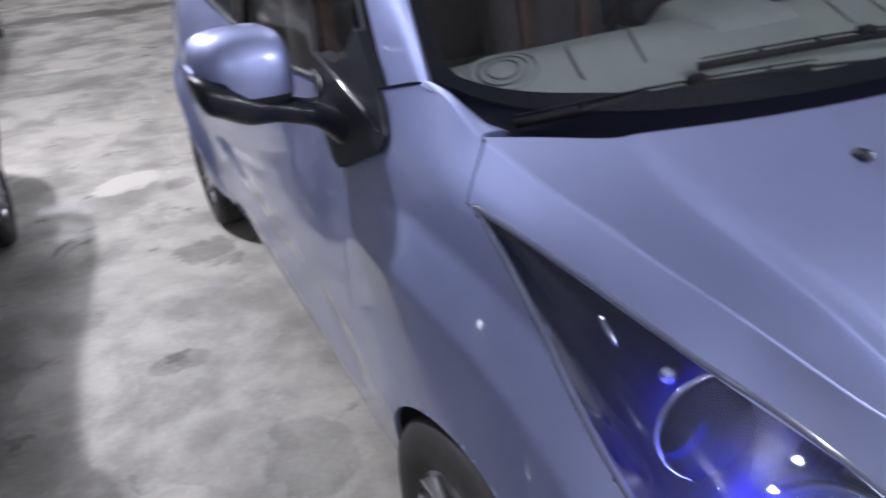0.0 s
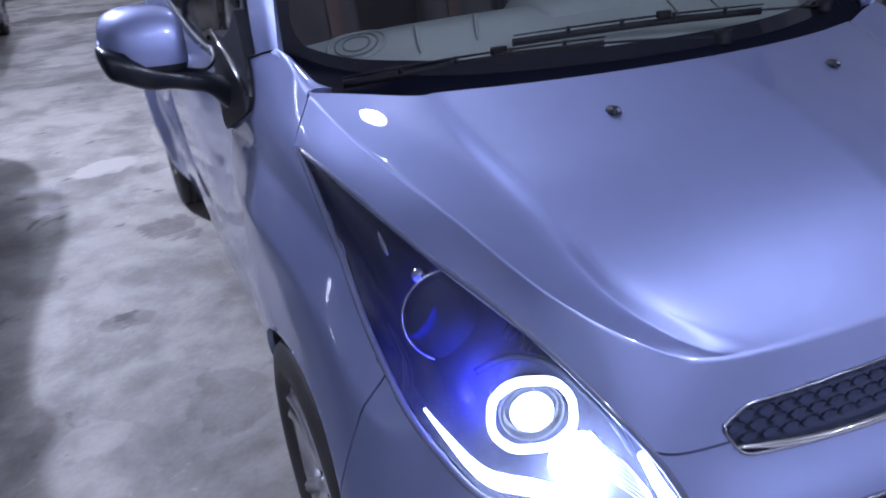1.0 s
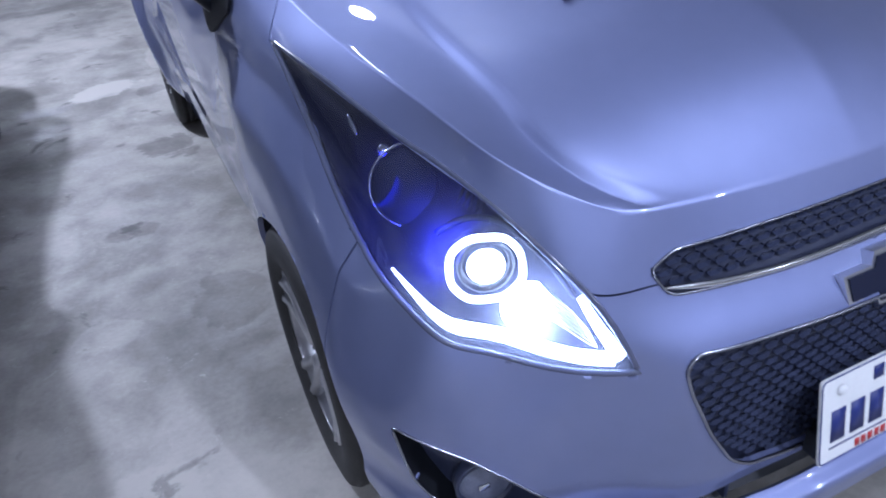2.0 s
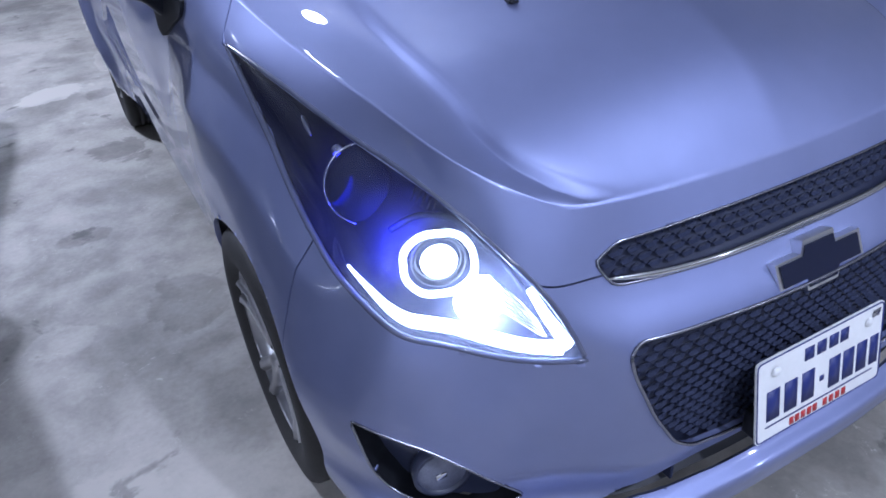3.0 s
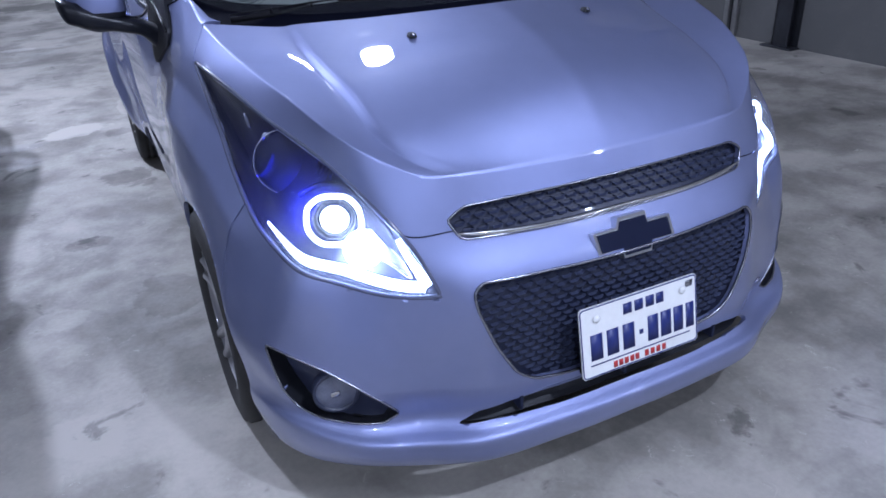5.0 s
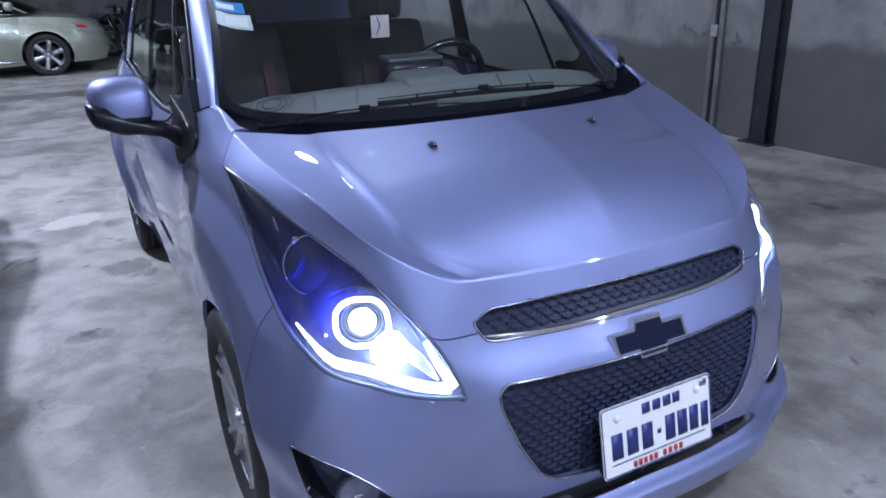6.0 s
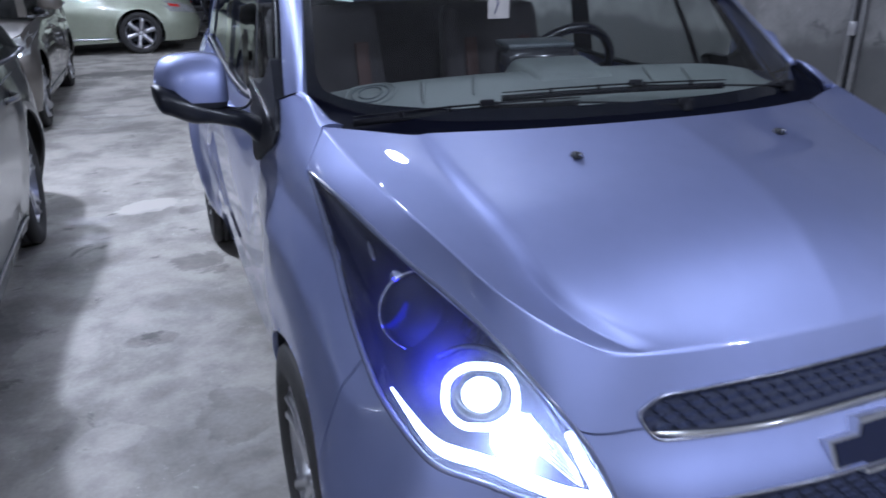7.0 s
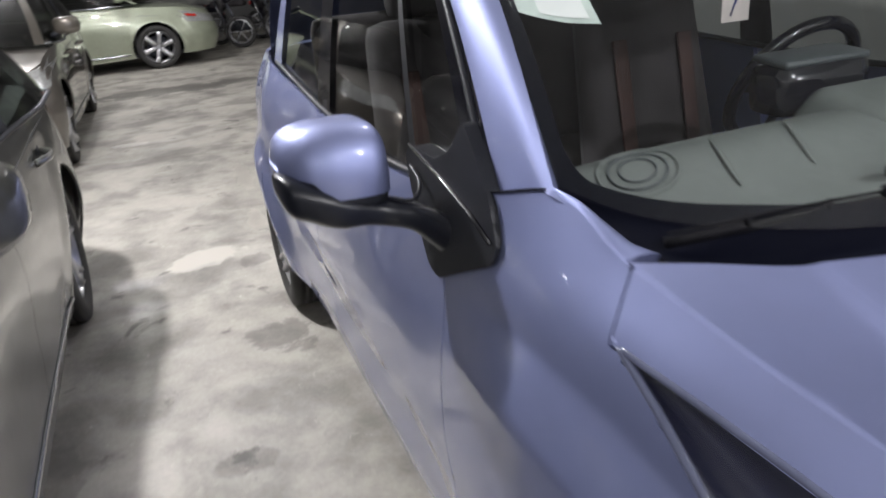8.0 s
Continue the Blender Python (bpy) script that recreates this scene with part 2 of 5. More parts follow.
# ---- the hatchback's shell: a loft through its feature lines (half car, +x side, nose at y = 0) ----
def spline(knots, rows, t):
    """Smooth curve through rows at knots, at the places t."""
    k, v, t = np.asarray(knots, float), np.asarray(rows, float), np.asarray(t, float)
    h = np.diff(k)
    d = np.diff(v, axis=0) / h.reshape((-1,) + (1,) * (v.ndim - 1))
    m = np.empty_like(v)
    w = h.reshape((-1,) + (1,) * (v.ndim - 1))
    m[1:-1] = (d[:-1] * w[1:] + d[1:] * w[:-1]) / (w[1:] + w[:-1])
    m[0], m[-1] = 1.5 * d[0] - 0.5 * m[1] if len(k) > 2 else d[0], 1.5 * d[-1] - 0.5 * m[-2] if len(k) > 2 else d[-1]
    i = np.clip(np.searchsorted(k, t, "right") - 1, 0, len(h) - 1)
    sh = (-1,) + (1,) * (v.ndim - 1)
    u, hh = ((t - k[i]) / h[i]).reshape(sh), h[i].reshape(sh)
    return ((2 * u**3 - 3 * u**2 + 1) * v[i] + (u**3 - 2 * u**2 + u) * hh * m[i]
            + (3 * u**2 - 2 * u**3) * v[i + 1] + (u**3 - u**2) * hh * m[i + 1])


def chord(points):
    """Mean running length along the second axis of a grid of points."""
    step = np.linalg.norm(np.diff(points, axis=1), axis=-1).mean(0)
    return np.r_[0, np.cumsum(np.maximum(step, 1e-3))]


def loft(rows, nu, nv):
    """A grid of nv x nu points through feature lines that have equally many points each."""
    p = np.array([np.reshape(r, (-1, 3)) for r in rows], float)
    ku, kv = chord(p), chord(p.swapaxes(0, 1))
    tu = np.interp(np.linspace(0, len(ku) - 1, nu), np.arange(len(ku)), ku)
    tv = np.interp(np.linspace(0, len(kv) - 1, nv), np.arange(len(kv)), kv)
    g = spline(ku, p.swapaxes(0, 1), tu)
    return spline(kv, g.swapaxes(0, 1), tv)


AXLE_F, AXLE_R, WHEEL_R = 0.695, 3.07, 0.287

LIP = [0, .002, .163, .20, .004, .163, .375, .026, .160, .475, .075, .156, .606, .156, .148, .699, .258, .140, .748, .40, .142,
       .70, .69, .18, .705, .93, .175, .71, 1.05, .17, .715, 1.6, .17, .715, 2.3, .17, .70, 3.07, .20, .60, 3.50, .22,
       0, 3.60, .22]
BLADE = [0, -.024, .206, .20, -.018, .206, .38, .006, .207, .475, .055, .208, .606, .117, .212, .715, .237, .222, .769, .40, .23,
         .745, .69, .25, .74, .93, .25, .735, 1.05, .25, .74, 1.6, .25, .74, 2.3, .25, .74, 3.07, .28, .63, 3.54, .30,
         0, 3.63, .30]
EDGE = [0, -.023, .234, .20, -.017, .234, .38, .008, .234, .474, .057, .231, .606, .119, .236, .715, .238, .250, .770, .40, .26,
        .747, .69, .27, .742, .93, .27, .738, 1.05, .27, .744, 1.6, .27, .744, 2.3, .27, .745, 3.07, .30, .635, 3.54, .32,
        0, 3.63, .32]
LEDGE = [0, .000, .250, .20, .006, .250, .370, .030, .247, .462, .082, .241, .600, .137, .246, .711, .252, .264, .768, .402, .280,
         .752, .69, .29, .746, .93, .29, .742, 1.05, .29, .748, 1.6, .29, .748, 2.3, .29, .75, 3.07, .32, .64, 3.54, .34,
         0, 3.63, .34]
CHIN = [0, .014, .350, .20, .018, .350, .36, .036, .350, .458, .088, .348, .608, .162, .345, .733, .272, .375, .772, .41, .41,
        .775, .69, .44, .77, .93, .44, .765, 1.05, .44, .77, 1.6, .44, .77, 2.3, .44, .78, 3.07, .46, .66, 3.55, .46,
        0, 3.64, .46]
LAMP_LOW = [0, .022, .556, .20, .032, .556, .35, .060, .556, .42, .098, .548, .562, .200, .552, .654, .26, .615, .69, .44, .70,
            .735, .69, .72, .757, .93, .71, .765, 1.05, .68, .775, 1.6, .68, .775, 2.3, .70, .78, 3.07, .74, .68, 3.54, .74,
            0, 3.63, .74]
LAMP_TOP = [0, .093, .665, .20, .098, .667, .36, .125, .670, .452, .152, .668, .520, .25, .752, .612, .41, .838, .672, .60, .896,
            .711, .83, .928, .721, .97, .918, .730, 1.1, .893, .746, 1.6, .87, .75, 2.3, .89, .745, 3.07, .92, .655, 3.50, .92,
            0, 3.58, .92]
SHOULDER = [0, .138, .763, .20, .145, .766, .355, .160, .773, .415, .183, .777, .525, .280, .843, .585, .420, .903, .627, .580, .945,
            .664, .805, 1.003, .674, .95, 1.046, .702, 1.075, 1.016, .722, 1.6, .95, .722, 2.3, .98, .70, 3.07, 1.02, .61, 3.44, 1.02,
            0, 3.52, 1.02]
# hood, from its front crease to its rear edge; seven points each: keel, two on the flat, its inner and outer rim, the channel, the crest
HOOD_0 = [0, .138, .763, .10, .141, .7645, .20, .145, .766, .285, .151, .770, .355, .160, .773, .388, .170, .775, .415, .183, .777]
HOOD_1 = [0, .25, .879, .13, .253, .868, .29, .261, .851, .424, .2695, .834, .442, .271, .826, .482, .2755, .833, .525, .280, .843]
HOOD_2 = [0, .40, .947, .13, .403, .936, .30, .409, .917, .446, .4140, .897, .466, .415, .889, .523, .418, .8945, .585, .42, .903]
HOOD_3 = [0, .53, .982, .13, .5365, .973, .31, .551, .955, .462, .5645, .937, .482, .566, .930, .552, .5735, .936, .627, .58, .945]
HOOD_4 = [0, .612, 1.003, .14, .6275, 1.0005, .32, .668, .9955, .474, .723, .990, .498, .734, .987, .58, .774, .994, .664, .805, 1.003]
# inner edge of the fender beside the windscreen's foot
FENDER_LIP = [.615, .798, 1.000, .640, .83, 1.010, .648, .87, 1.024, .657, .91, 1.038, .672, .955, 1.049]


WIDER = .012


def widen(x):
    """Half widths are drawn from a middle line that lies a little off; this sets them right."""
    return x + WIDER * np.clip(np.asarray(x) / .35, 0, 1)


def flare(p):
    """Wheel-arch bulges and the hollow along the doors, added to the sides of the shell."""
    x, y, z = p[..., 0], p[..., 1], p[..., 2]
    side = np.clip((x - .60) / .1, 0, 1) * np.clip((1.0 - z) / .15, 0, 1)
    out = np.zeros_like(x)
    top = np.interp(y, [.42, .51, .60, .68, .78, .90, 1.10], [.636, .680, .719, .744, .763, .774, .765])
    run = np.clip((y - .30) / .14, 0, 1) * np.clip((1.30 - y) / .45, 0, 1)
    fall = np.where(z > top, np.clip(1 - (z - top) / .09, 0, 1), np.clip(1 - (top - z) / .45, .4, 1))
    out += .030 * run * run * (3 - 2 * run) * fall * np.clip((z - .2) / .1, 0, 1)
    for axle in (AXLE_R,):
        r = np.hypot(y - axle, z - .29)
        up = np.clip((z - .2) / .1, 0, 1)
        out += .034 * np.exp(-((r - .36) / .075) ** 2) * up
    out -= .012 * np.exp(-((z - .42 - .05 * (y - 1.2)) / .10) ** 2) * np.clip((y - 1.15) / .25, 0, 1) * np.clip((2.75 - y) / .25, 0, 1)
    q = p.copy()
    q[..., 0] += out * side
    return q


def shell_grid(nu=281, nv=141):
    g = flare(loft([LIP, BLADE, EDGE, LEDGE, CHIN, LAMP_LOW, LAMP_TOP, SHOULDER], nu, nv))
    g[..., 0] = widen(g[..., 0])
    return g


def hood_grid(shell, nu=61, nv=81):
    """The hood's top, sharing its front and outer edges with the shell's upper line."""
    g = loft([HOOD_0, HOOD_1, HOOD_2, HOOD_3, HOOD_4], nu, nv)
    g[..., 0] = widen(g[..., 0])
    a, b = np.linspace(0, 1, nv)[:, None, None], np.linspace(0, 1, nu)[None, :, None]
    front, outer = shell[-1, :nu] - g[0], shell[-1, nu - 1:nu - 1 + nv] - g[:, -1]
    fix = front[None] * (1 - a) ** 4 + outer[:, None] * b ** 4
    fix -= (front[-1] * (1 - a) ** 4 * b ** 4)
    g = g + fix
    # ironed out along and across, as pressed steel is
    z = g[..., 2]
    for _ in range(45):
        z[1:-1] += .5 * ((z[:-2] + z[2:]) / 2 - z[1:-1])
    for _ in range(8):
        z[:, 1:-1] += .5 * ((z[:, :-2] + z[:, 2:]) / 2 - z[:, 1:-1])
    # the channel's foot is a crease that runs out at the front tip
    rim = 4 / 6
    tooth = np.where(b[..., 0] < rim, np.clip((b[..., 0] - rim + .11) / .11, 0, 1) ** 1.5, (1 - b[..., 0]) / (1 - rim))
    g[..., 2] -= np.interp(a[..., 0], [0, .03, .10, .20, .40, .75, .95], [0, .004, .0075, .0075, .007, .006, 0]) * tooth
    g[0], g[:, -1] = shell[-1, :nu], shell[-1, nu - 1:nu - 1 + nv]
    return g

# ---- building tools ----
from mathutils.bvhtree import BVHTree


def part(name, bm, material, parent=None, label="", smooth=True):
    """Links a bmesh as one mesh object under a thing or a part."""
    me = bpy.data.meshes.new(name)
    for f in bm.faces:
        f.smooth = smooth
    bm.to_mesh(me)
    bm.free()
    me.materials.append(material)
    ob = new(name, me)
    ob.parent = parent
    if label:
        tagged(ob, label)
    return ob


def thing(name, label, category, m=None, group=""):
    ob = new(name)
    ob.empty_display_size = 0.1
    if m is not None:
        ob.matrix_world = m
    return tagged(ob, label, category, group)


def setting(name, bm, material, label, category, smooth=False):
    return tagged(part(name, bm, material, None, label, smooth), label, category, kind="structure")


def grid_bm(g, keep=None):
    """A bmesh from a grid of points; keep(i, j) picks its faces."""
    bm = bmesh.new()
    vs = [[bm.verts.new(p) for p in row] for row in g]
    for i in range(len(g) - 1):
        for j in range(len(g[0]) - 1):
            if keep is None or keep(i, j):
                try:
                    bm.faces.new((vs[i][j], vs[i][j + 1], vs[i + 1][j + 1], vs[i + 1][j]))
                except ValueError:
                    pass
    bmesh.ops.delete(bm, geom=[v for v in bm.verts if not v.link_faces], context="VERTS")
    bmesh.ops.remove_doubles(bm, verts=bm.verts, dist=1e-5)
    return bm


def inside(poly, a, b):
    hit = False
    for (x0, y0), (x1, y1) in zip(poly, poly[1:] + poly[:1]):
        if (y0 > b) != (y1 > b) and a < (x1 - x0) * (b - y0) / (y1 - y0) + x0:
            hit = not hit
    return hit


def carve(bm, poly, ax, bx, where):
    """Cuts the outline poly, in the coordinates ax.p and bx.p, into the faces that where() accepts; returns what lies inside as a bmesh of its own."""
    ax, bx = Vector(ax), Vector(bx)
    for (a0, b0), (a1, b1) in zip(poly, poly[1:] + poly[:1]):
        la, ha, lb, hb = min(a0, a1) - .004, max(a0, a1) + .004, min(b0, b1) - .004, max(b0, b1) + .004
        faces = []
        for f in bm.faces:
            ca, cb = [v.co.dot(ax) for v in f.verts], [v.co.dot(bx) for v in f.verts]
            if max(ca) > la and min(ca) < ha and max(cb) > lb and min(cb) < hb and where(f.calc_center_median()):
                faces.append(f)
        if not faces:
            continue
        geom = list({*faces, *(e for f in faces for e in f.edges), *(v for f in faces for v in f.verts)})
        co = ax * (a0 / ax.length_squared) + bx * (b0 / bx.length_squared)
        no = ax * ((b1 - b0) / ax.length_squared) - bx * ((a1 - a0) / bx.length_squared)
        bmesh.ops.bisect_plane(bm, geom=geom, dist=2e-5, plane_co=co, plane_no=no)
    return lift(bm, lambda c: where(c) and inside(poly, c.dot(ax), c.dot(bx)))


def lift(bm, test):
    """Moves the faces whose middle passes the test into a bmesh of their own."""
    chosen = [f for f in bm.faces if test(f.calc_center_median())]
    out, made = bmesh.new(), {}
    for f in chosen:
        for v in f.verts:
            if v not in made:
                made[v] = out.verts.new(v.co)
        out.faces.new([made[v] for v in f.verts])
    bmesh.ops.delete(bm, geom=chosen, context="FACES")
    return out


def mirrored(bm):
    out = bm.copy()
    for v in out.verts:
        v.co.x = -v.co.x
    bmesh.ops.reverse_faces(out, faces=out.faces)
    return out


def join(*some):
    out = bmesh.new()
    for bm in some:
        made = {v: out.verts.new(v.co) for v in bm.verts}
        for f in bm.faces:
            g = out.faces.new([made[v] for v in f.verts])
            g.smooth = f.smooth
        bm.free()
    return out


def both(bm):
    """The half and its mirror image, welded along the middle."""
    m = mirrored(bm)
    out = join(bm, m)
    bmesh.ops.remove_doubles(out, verts=[v for v in out.verts if abs(v.co.x) < 1e-3], dist=1e-4)
    return out


def panel(bm, gap=.0015, depth=.012):
    """Turns an open skin into a panel: edges drawn back by the gap and folded inwards."""
    bmesh.ops.dissolve_degenerate(bm, dist=.0007, edges=bm.edges)
    bm.normal_update()
    rim = [e for e in bm.edges if e.is_boundary]
    move, inward = {}, {}
    for e in rim:
        f = e.link_faces[0]
        mid = (e.verts[0].co + e.verts[1].co) / 2
        along = (e.verts[1].co - e.verts[0].co)
        if along.length < 1e-7:
            continue
        size = along.length
        along.normalize()
        d = f.calc_center_median() - mid
        d -= along * d.dot(along)
        if d.length < 1e-7:
            continue
        for v in e.verts:
            move[v] = move.get(v, Vector()) + d.normalized() * size
            inward[v] = inward.get(v, Vector()) + f.normal * f.calc_area()
    for v, d in move.items():
        if d.length > 1e-6:
            v.co += d.normalized() * gap
    made = bmesh.ops.extrude_edge_only(bm, edges=rim)
    for e in rim:
        e.smooth = False
    for v in made["geom"]:
        if isinstance(v, bmesh.types.BMVert):
            best = min((o for e in v.link_edges for o in (e.other_vert(v),) if o in inward), key=lambda o: (o.co - v.co).length, default=None)
            if best is not None and inward[best].length > 0:
                v.co -= inward[best].normalized() * depth
    return bm


def tube(points, radius, sides=8, closed=False, bm=None, flat=1.0):
    """A round bar along points; radius may be one per point. flat squeezes it across its own height."""
    bm = bm or bmesh.new()
    pts = [Vector(p) for p in points]
    n, rings = len(pts), []
    ref = Vector((0.123, 0.05, 1)).normalized()
    for i, p in enumerate(pts):
        a, b = (pts[(i - 1) % n], pts[(i + 1) % n]) if closed else (pts[max(i - 1, 0)], pts[min(i + 1, n - 1)])
        t = (b - a).normalized()
        u = t.cross(ref)
        u = u.normalized() if u.length > 1e-4 else t.orthogonal().normalized()
        w = u.cross(t)
        r = radius[i] if isinstance(radius, (list, tuple)) else radius
        rings.append([bm.verts.new(p + (u * math.cos(k * 2 * math.pi / sides) + w * flat * math.sin(k * 2 * math.pi / sides)) * r) for k in range(sides)])
    for i in range(n if closed else n - 1):
        q, r = rings[i], rings[(i + 1) % n]
        for k in range(sides):
            bm.faces.new((q[k], r[k], r[(k + 1) % sides], q[(k + 1) % sides]))
    if not closed:
        bm.faces.new(rings[0])
        bm.faces.new(rings[-1][::-1])
    bmesh.ops.recalc_face_normals(bm, faces=bm.faces)
    return bm


def box(size, at=(0, 0, 0), bevel=0.0, turn=None, bm=None, taper=1.0):
    bm = bm or bmesh.new()
    made = bmesh.ops.create_cube(bm, size=1.0)["verts"]
    for v in made:
        k = taper if v.co.z > 0 else 1.0
        v.co = Vector((v.co.x * size[0] * k, v.co.y * size[1] * k, v.co.z * size[2]))
        if turn is not None:
            v.co = turn @ v.co
        v.co += Vector(at)
    if bevel:
        edges = list({e for v in made for e in v.link_edges})
        bmesh.ops.bevel(bm, geom=edges, offset=bevel, segments=2, profile=0.6, affect="EDGES")
    return bm


def lathe(profile, steps=40, axis="x", bm=None, at=(0, 0, 0)):
    """Turns a profile of (along, radius) about an axis through at."""
    bm = bm or bmesh.new()
    rings = []
    for k in range(steps):
        c, s = math.cos(2 * math.pi * k / steps), math.sin(2 * math.pi * k / steps)
        ring = []
        for a, r in profile:
            p = (a, r * c, r * s) if axis == "x" else (r * c, a, r * s) if axis == "y" else (r * c, r * s, a)
            ring.append(bm.verts.new(Vector(p) + Vector(at)))
        rings.append(ring)
    for k in range(steps):
        q, r = rings[k], rings[(k + 1) % steps]
        for i in range(len(profile) - 1):
            bm.faces.new((q[i], q[i + 1], r[i + 1], r[i]))
    bmesh.ops.remove_doubles(bm, verts=bm.verts, dist=1e-5)
    bmesh.ops.recalc_face_normals(bm, faces=bm.faces)
    return bm


def prism(outline, a, b, c, deep, bm=None):
    """A flat plate of the given outline in the plane a, b from the corner c, thick along a x b."""
    bm = bm or bmesh.new()
    a, b, c = Vector(a), Vector(b), Vector(c)
    n = a.cross(b).normalized()
    front = [bm.verts.new(c + a * x + b * y) for x, y in outline]
    back = [bm.verts.new(v.co - n * deep) for v in front]
    bm.faces.new(front)
    bm.faces.new(back[::-1])
    for i in range(len(front)):
        j = (i + 1) % len(front)
        bm.faces.new((front[i], back[i], back[j], front[j]))
    bmesh.ops.recalc_face_normals(bm, faces=bm.faces)
    return bm


# ---- the garage: floor, walls, ceiling, wall posts, lamps ----
X0, X1, Y0, Y1 = -9.0, 4.0, -6.0, 19.0


def slab(x0, x1, y0, y1, z0, z1):
    return box((x1 - x0, y1 - y0, z1 - z0), ((x0 + x1) / 2, (y0 + y1) / 2, (z0 + z1) / 2))


setting("floor", slab(X0 - .2, X1 + .2, Y0 - .2, Y1 + .2, -.2, 0), FLOOR, "stained grey power-floated concrete floor, damp and glossy in places", "floor")
setting("wall_east", slab(X1, X1 + .2, Y0, Y1, 0, CEILING), WALL, "bare grey concrete wall with a darker damp foot", "wall")
setting("wall_west", slab(X0 - .2, X0, Y0, Y1, 0, CEILING), WALL, "bare grey concrete wall", "wall")
setting("wall_north", slab(X0 - .2, X1 + .2, Y1, Y1 + .2, 0, CEILING), WALL, "bare grey concrete end wall", "wall")
setting("wall_south", slab(X0 - .2, X1 + .2, Y0 - .2, Y0, 0, CEILING), WALL, "bare grey concrete wall behind", "wall")
setting("ceiling", slab(X0 - .2, X1 + .2, Y0 - .2, Y1 + .2, CEILING, CEILING + .2), PLASTER, "plain pale concrete ceiling", "ceiling")


def wall_post(y, width, deep, material, label):
    root = thing("wall_post", label, "post", pose(X1, y, 0), "steel wall posts")
    part("flange", box((.008, width, CEILING - .01), (-.004 - .002, 0, CEILING / 2)), material, root)
    part("web", box((deep, .012, CEILING - .01), (-.012 - deep / 2, -width * .18, CEILING / 2), .002), material, root)
    part("outer_flange", box((.010, width * .55, CEILING - .01), (-.018 - deep, -width * .05, CEILING / 2), .002), material, root)
    part("base_plate", box((deep + .06, width + .05, .012), (-(deep + .06) / 2 - .002, 0, .006), .002), STEEL_DARK, root)
    return root


wall_post(2.95, .24, .05, STEEL_DARK, "dark rust-stained steel post fixed to the concrete wall")
track = thing("sliding_gate_track", "pair of bare galvanised steel gate channels on the wall", "gate track", pose(X1, 3.5, 0))
for dy in (-.045, .045):
    part("channel", box((.035, .045, CEILING - .02), (-.02, dy, CEILING / 2), .003), STEEL, track)
part("bracket", box((.03, .06, .10), (-.055, 0, .86), .004), ALLOY, track, "bright metal bracket")
part("slot", box((.012, .02, CEILING - .02), (-.0085, 0, CEILING / 2)), STEEL_DARK, track)


# every lamp gets a fitting, the added fill lamps too
def ceiling_light(x, y):
    root = thing("unseen_bulb", "out-of-view white globe bulb on a short cord under the ceiling, several added as fill", "light bulb", pose(x, y, BULB_Z), "hanging bulbs")
    part("cord", tube([(0, 0, .17), (.004, 0, .30), (0, 0, CEILING - BULB_Z - .01)], .004, 6), BLACK, root)
    part("socket", lathe([(.115, 0), (.115, .020), (.13, .022), (.17, .016), (.18, 0)], 16, "z"), WHITE, root)
    part("ceiling_cup", lathe([(CEILING - BULB_Z - .002, .045), (CEILING - BULB_Z - .03, .040), (CEILING - BULB_Z - .035, 0)], 20, "z"), WHITE, root)
    return root


for lx, ly, w, globe in LAMPS:
    ceiling_light(lx, ly)

# ---- the silver-blue hatchback ----
NU, NV, HU, HV = 281, 141, 61, 81
car = thing("hatchback_car", "silver-blue compact hatchback with headlights on, parked on the concrete", "car", pose(.020, 0, 0))
SHELL = shell_grid(NU, NV)
HOOD = hood_grid(SHELL, HU, HV)
X_, Z_, S_, Y_ = (1, 0, 0), (0, 0, 1), (1, 1, 0), (0, 1, 0)
skin = grid_bm(SHELL)
SKIN = BVHTree.FromBMesh(skin)
body = grid_bm(SHELL, lambda i, j: not (i >= 120 and j < 146))
skirt = grid_bm(SHELL, lambda i, j: i >= 120 and j < 146)
skirt_front = carve(skirt, [(-1, .4), (.772, .4), (.775, .905), (.782, .94), (.798, 1.0), (.80, 1.3), (-1, 1.3)], (0, 1, 0), (0, 0, 1), lambda c: True)
lip_y = [p for p in SHELL[-1, HU + HV - 2:] if p[1] < .956]
lip_pts = np.reshape(FENDER_LIP, (-1, 3))
lip_in = [np.array([widen(np.interp(p[1], lip_pts[:, 1], lip_pts[:, 0])), p[1], np.interp(p[1], lip_pts[:, 1], lip_pts[:, 2])]) for p in lip_y]
lip = np.array([[a * (1 - c) + b * c + np.array([0, 0, .004 * math.sin(math.pi * c)]) for a, b in zip(lip_y, lip_in)] for c in (0, .33, .66, 1)])
body = join(body, skirt, grid_bm(lip))
bmesh.ops.remove_doubles(body, verts=body.verts, dist=.0002)
hood = join(skirt_front, grid_bm(HOOD))
bmesh.ops.remove_doubles(hood, verts=hood.verts, dist=.0004)
skin.free()


def front_at(x, z):
    """Place and normal of the nose at x, z."""
    p, n, _, _ = SKIN.ray_cast(Vector((abs(x), -1, z)), Vector((0, 1, 0)))
    if x < 0:
        p, n = Vector((-p.x, p.y, p.z)), Vector((-n.x, n.y, n.z))
    return p, n


def lamp_at(s, z):
    """Place and normal of the shell's corner at s = x + y and z."""
    p, n, _, _ = SKIN.ray_cast(Vector((s / 2 + 1, s / 2 - 1, z)), Vector((-1, 1, 0)).normalized())
    return p, n


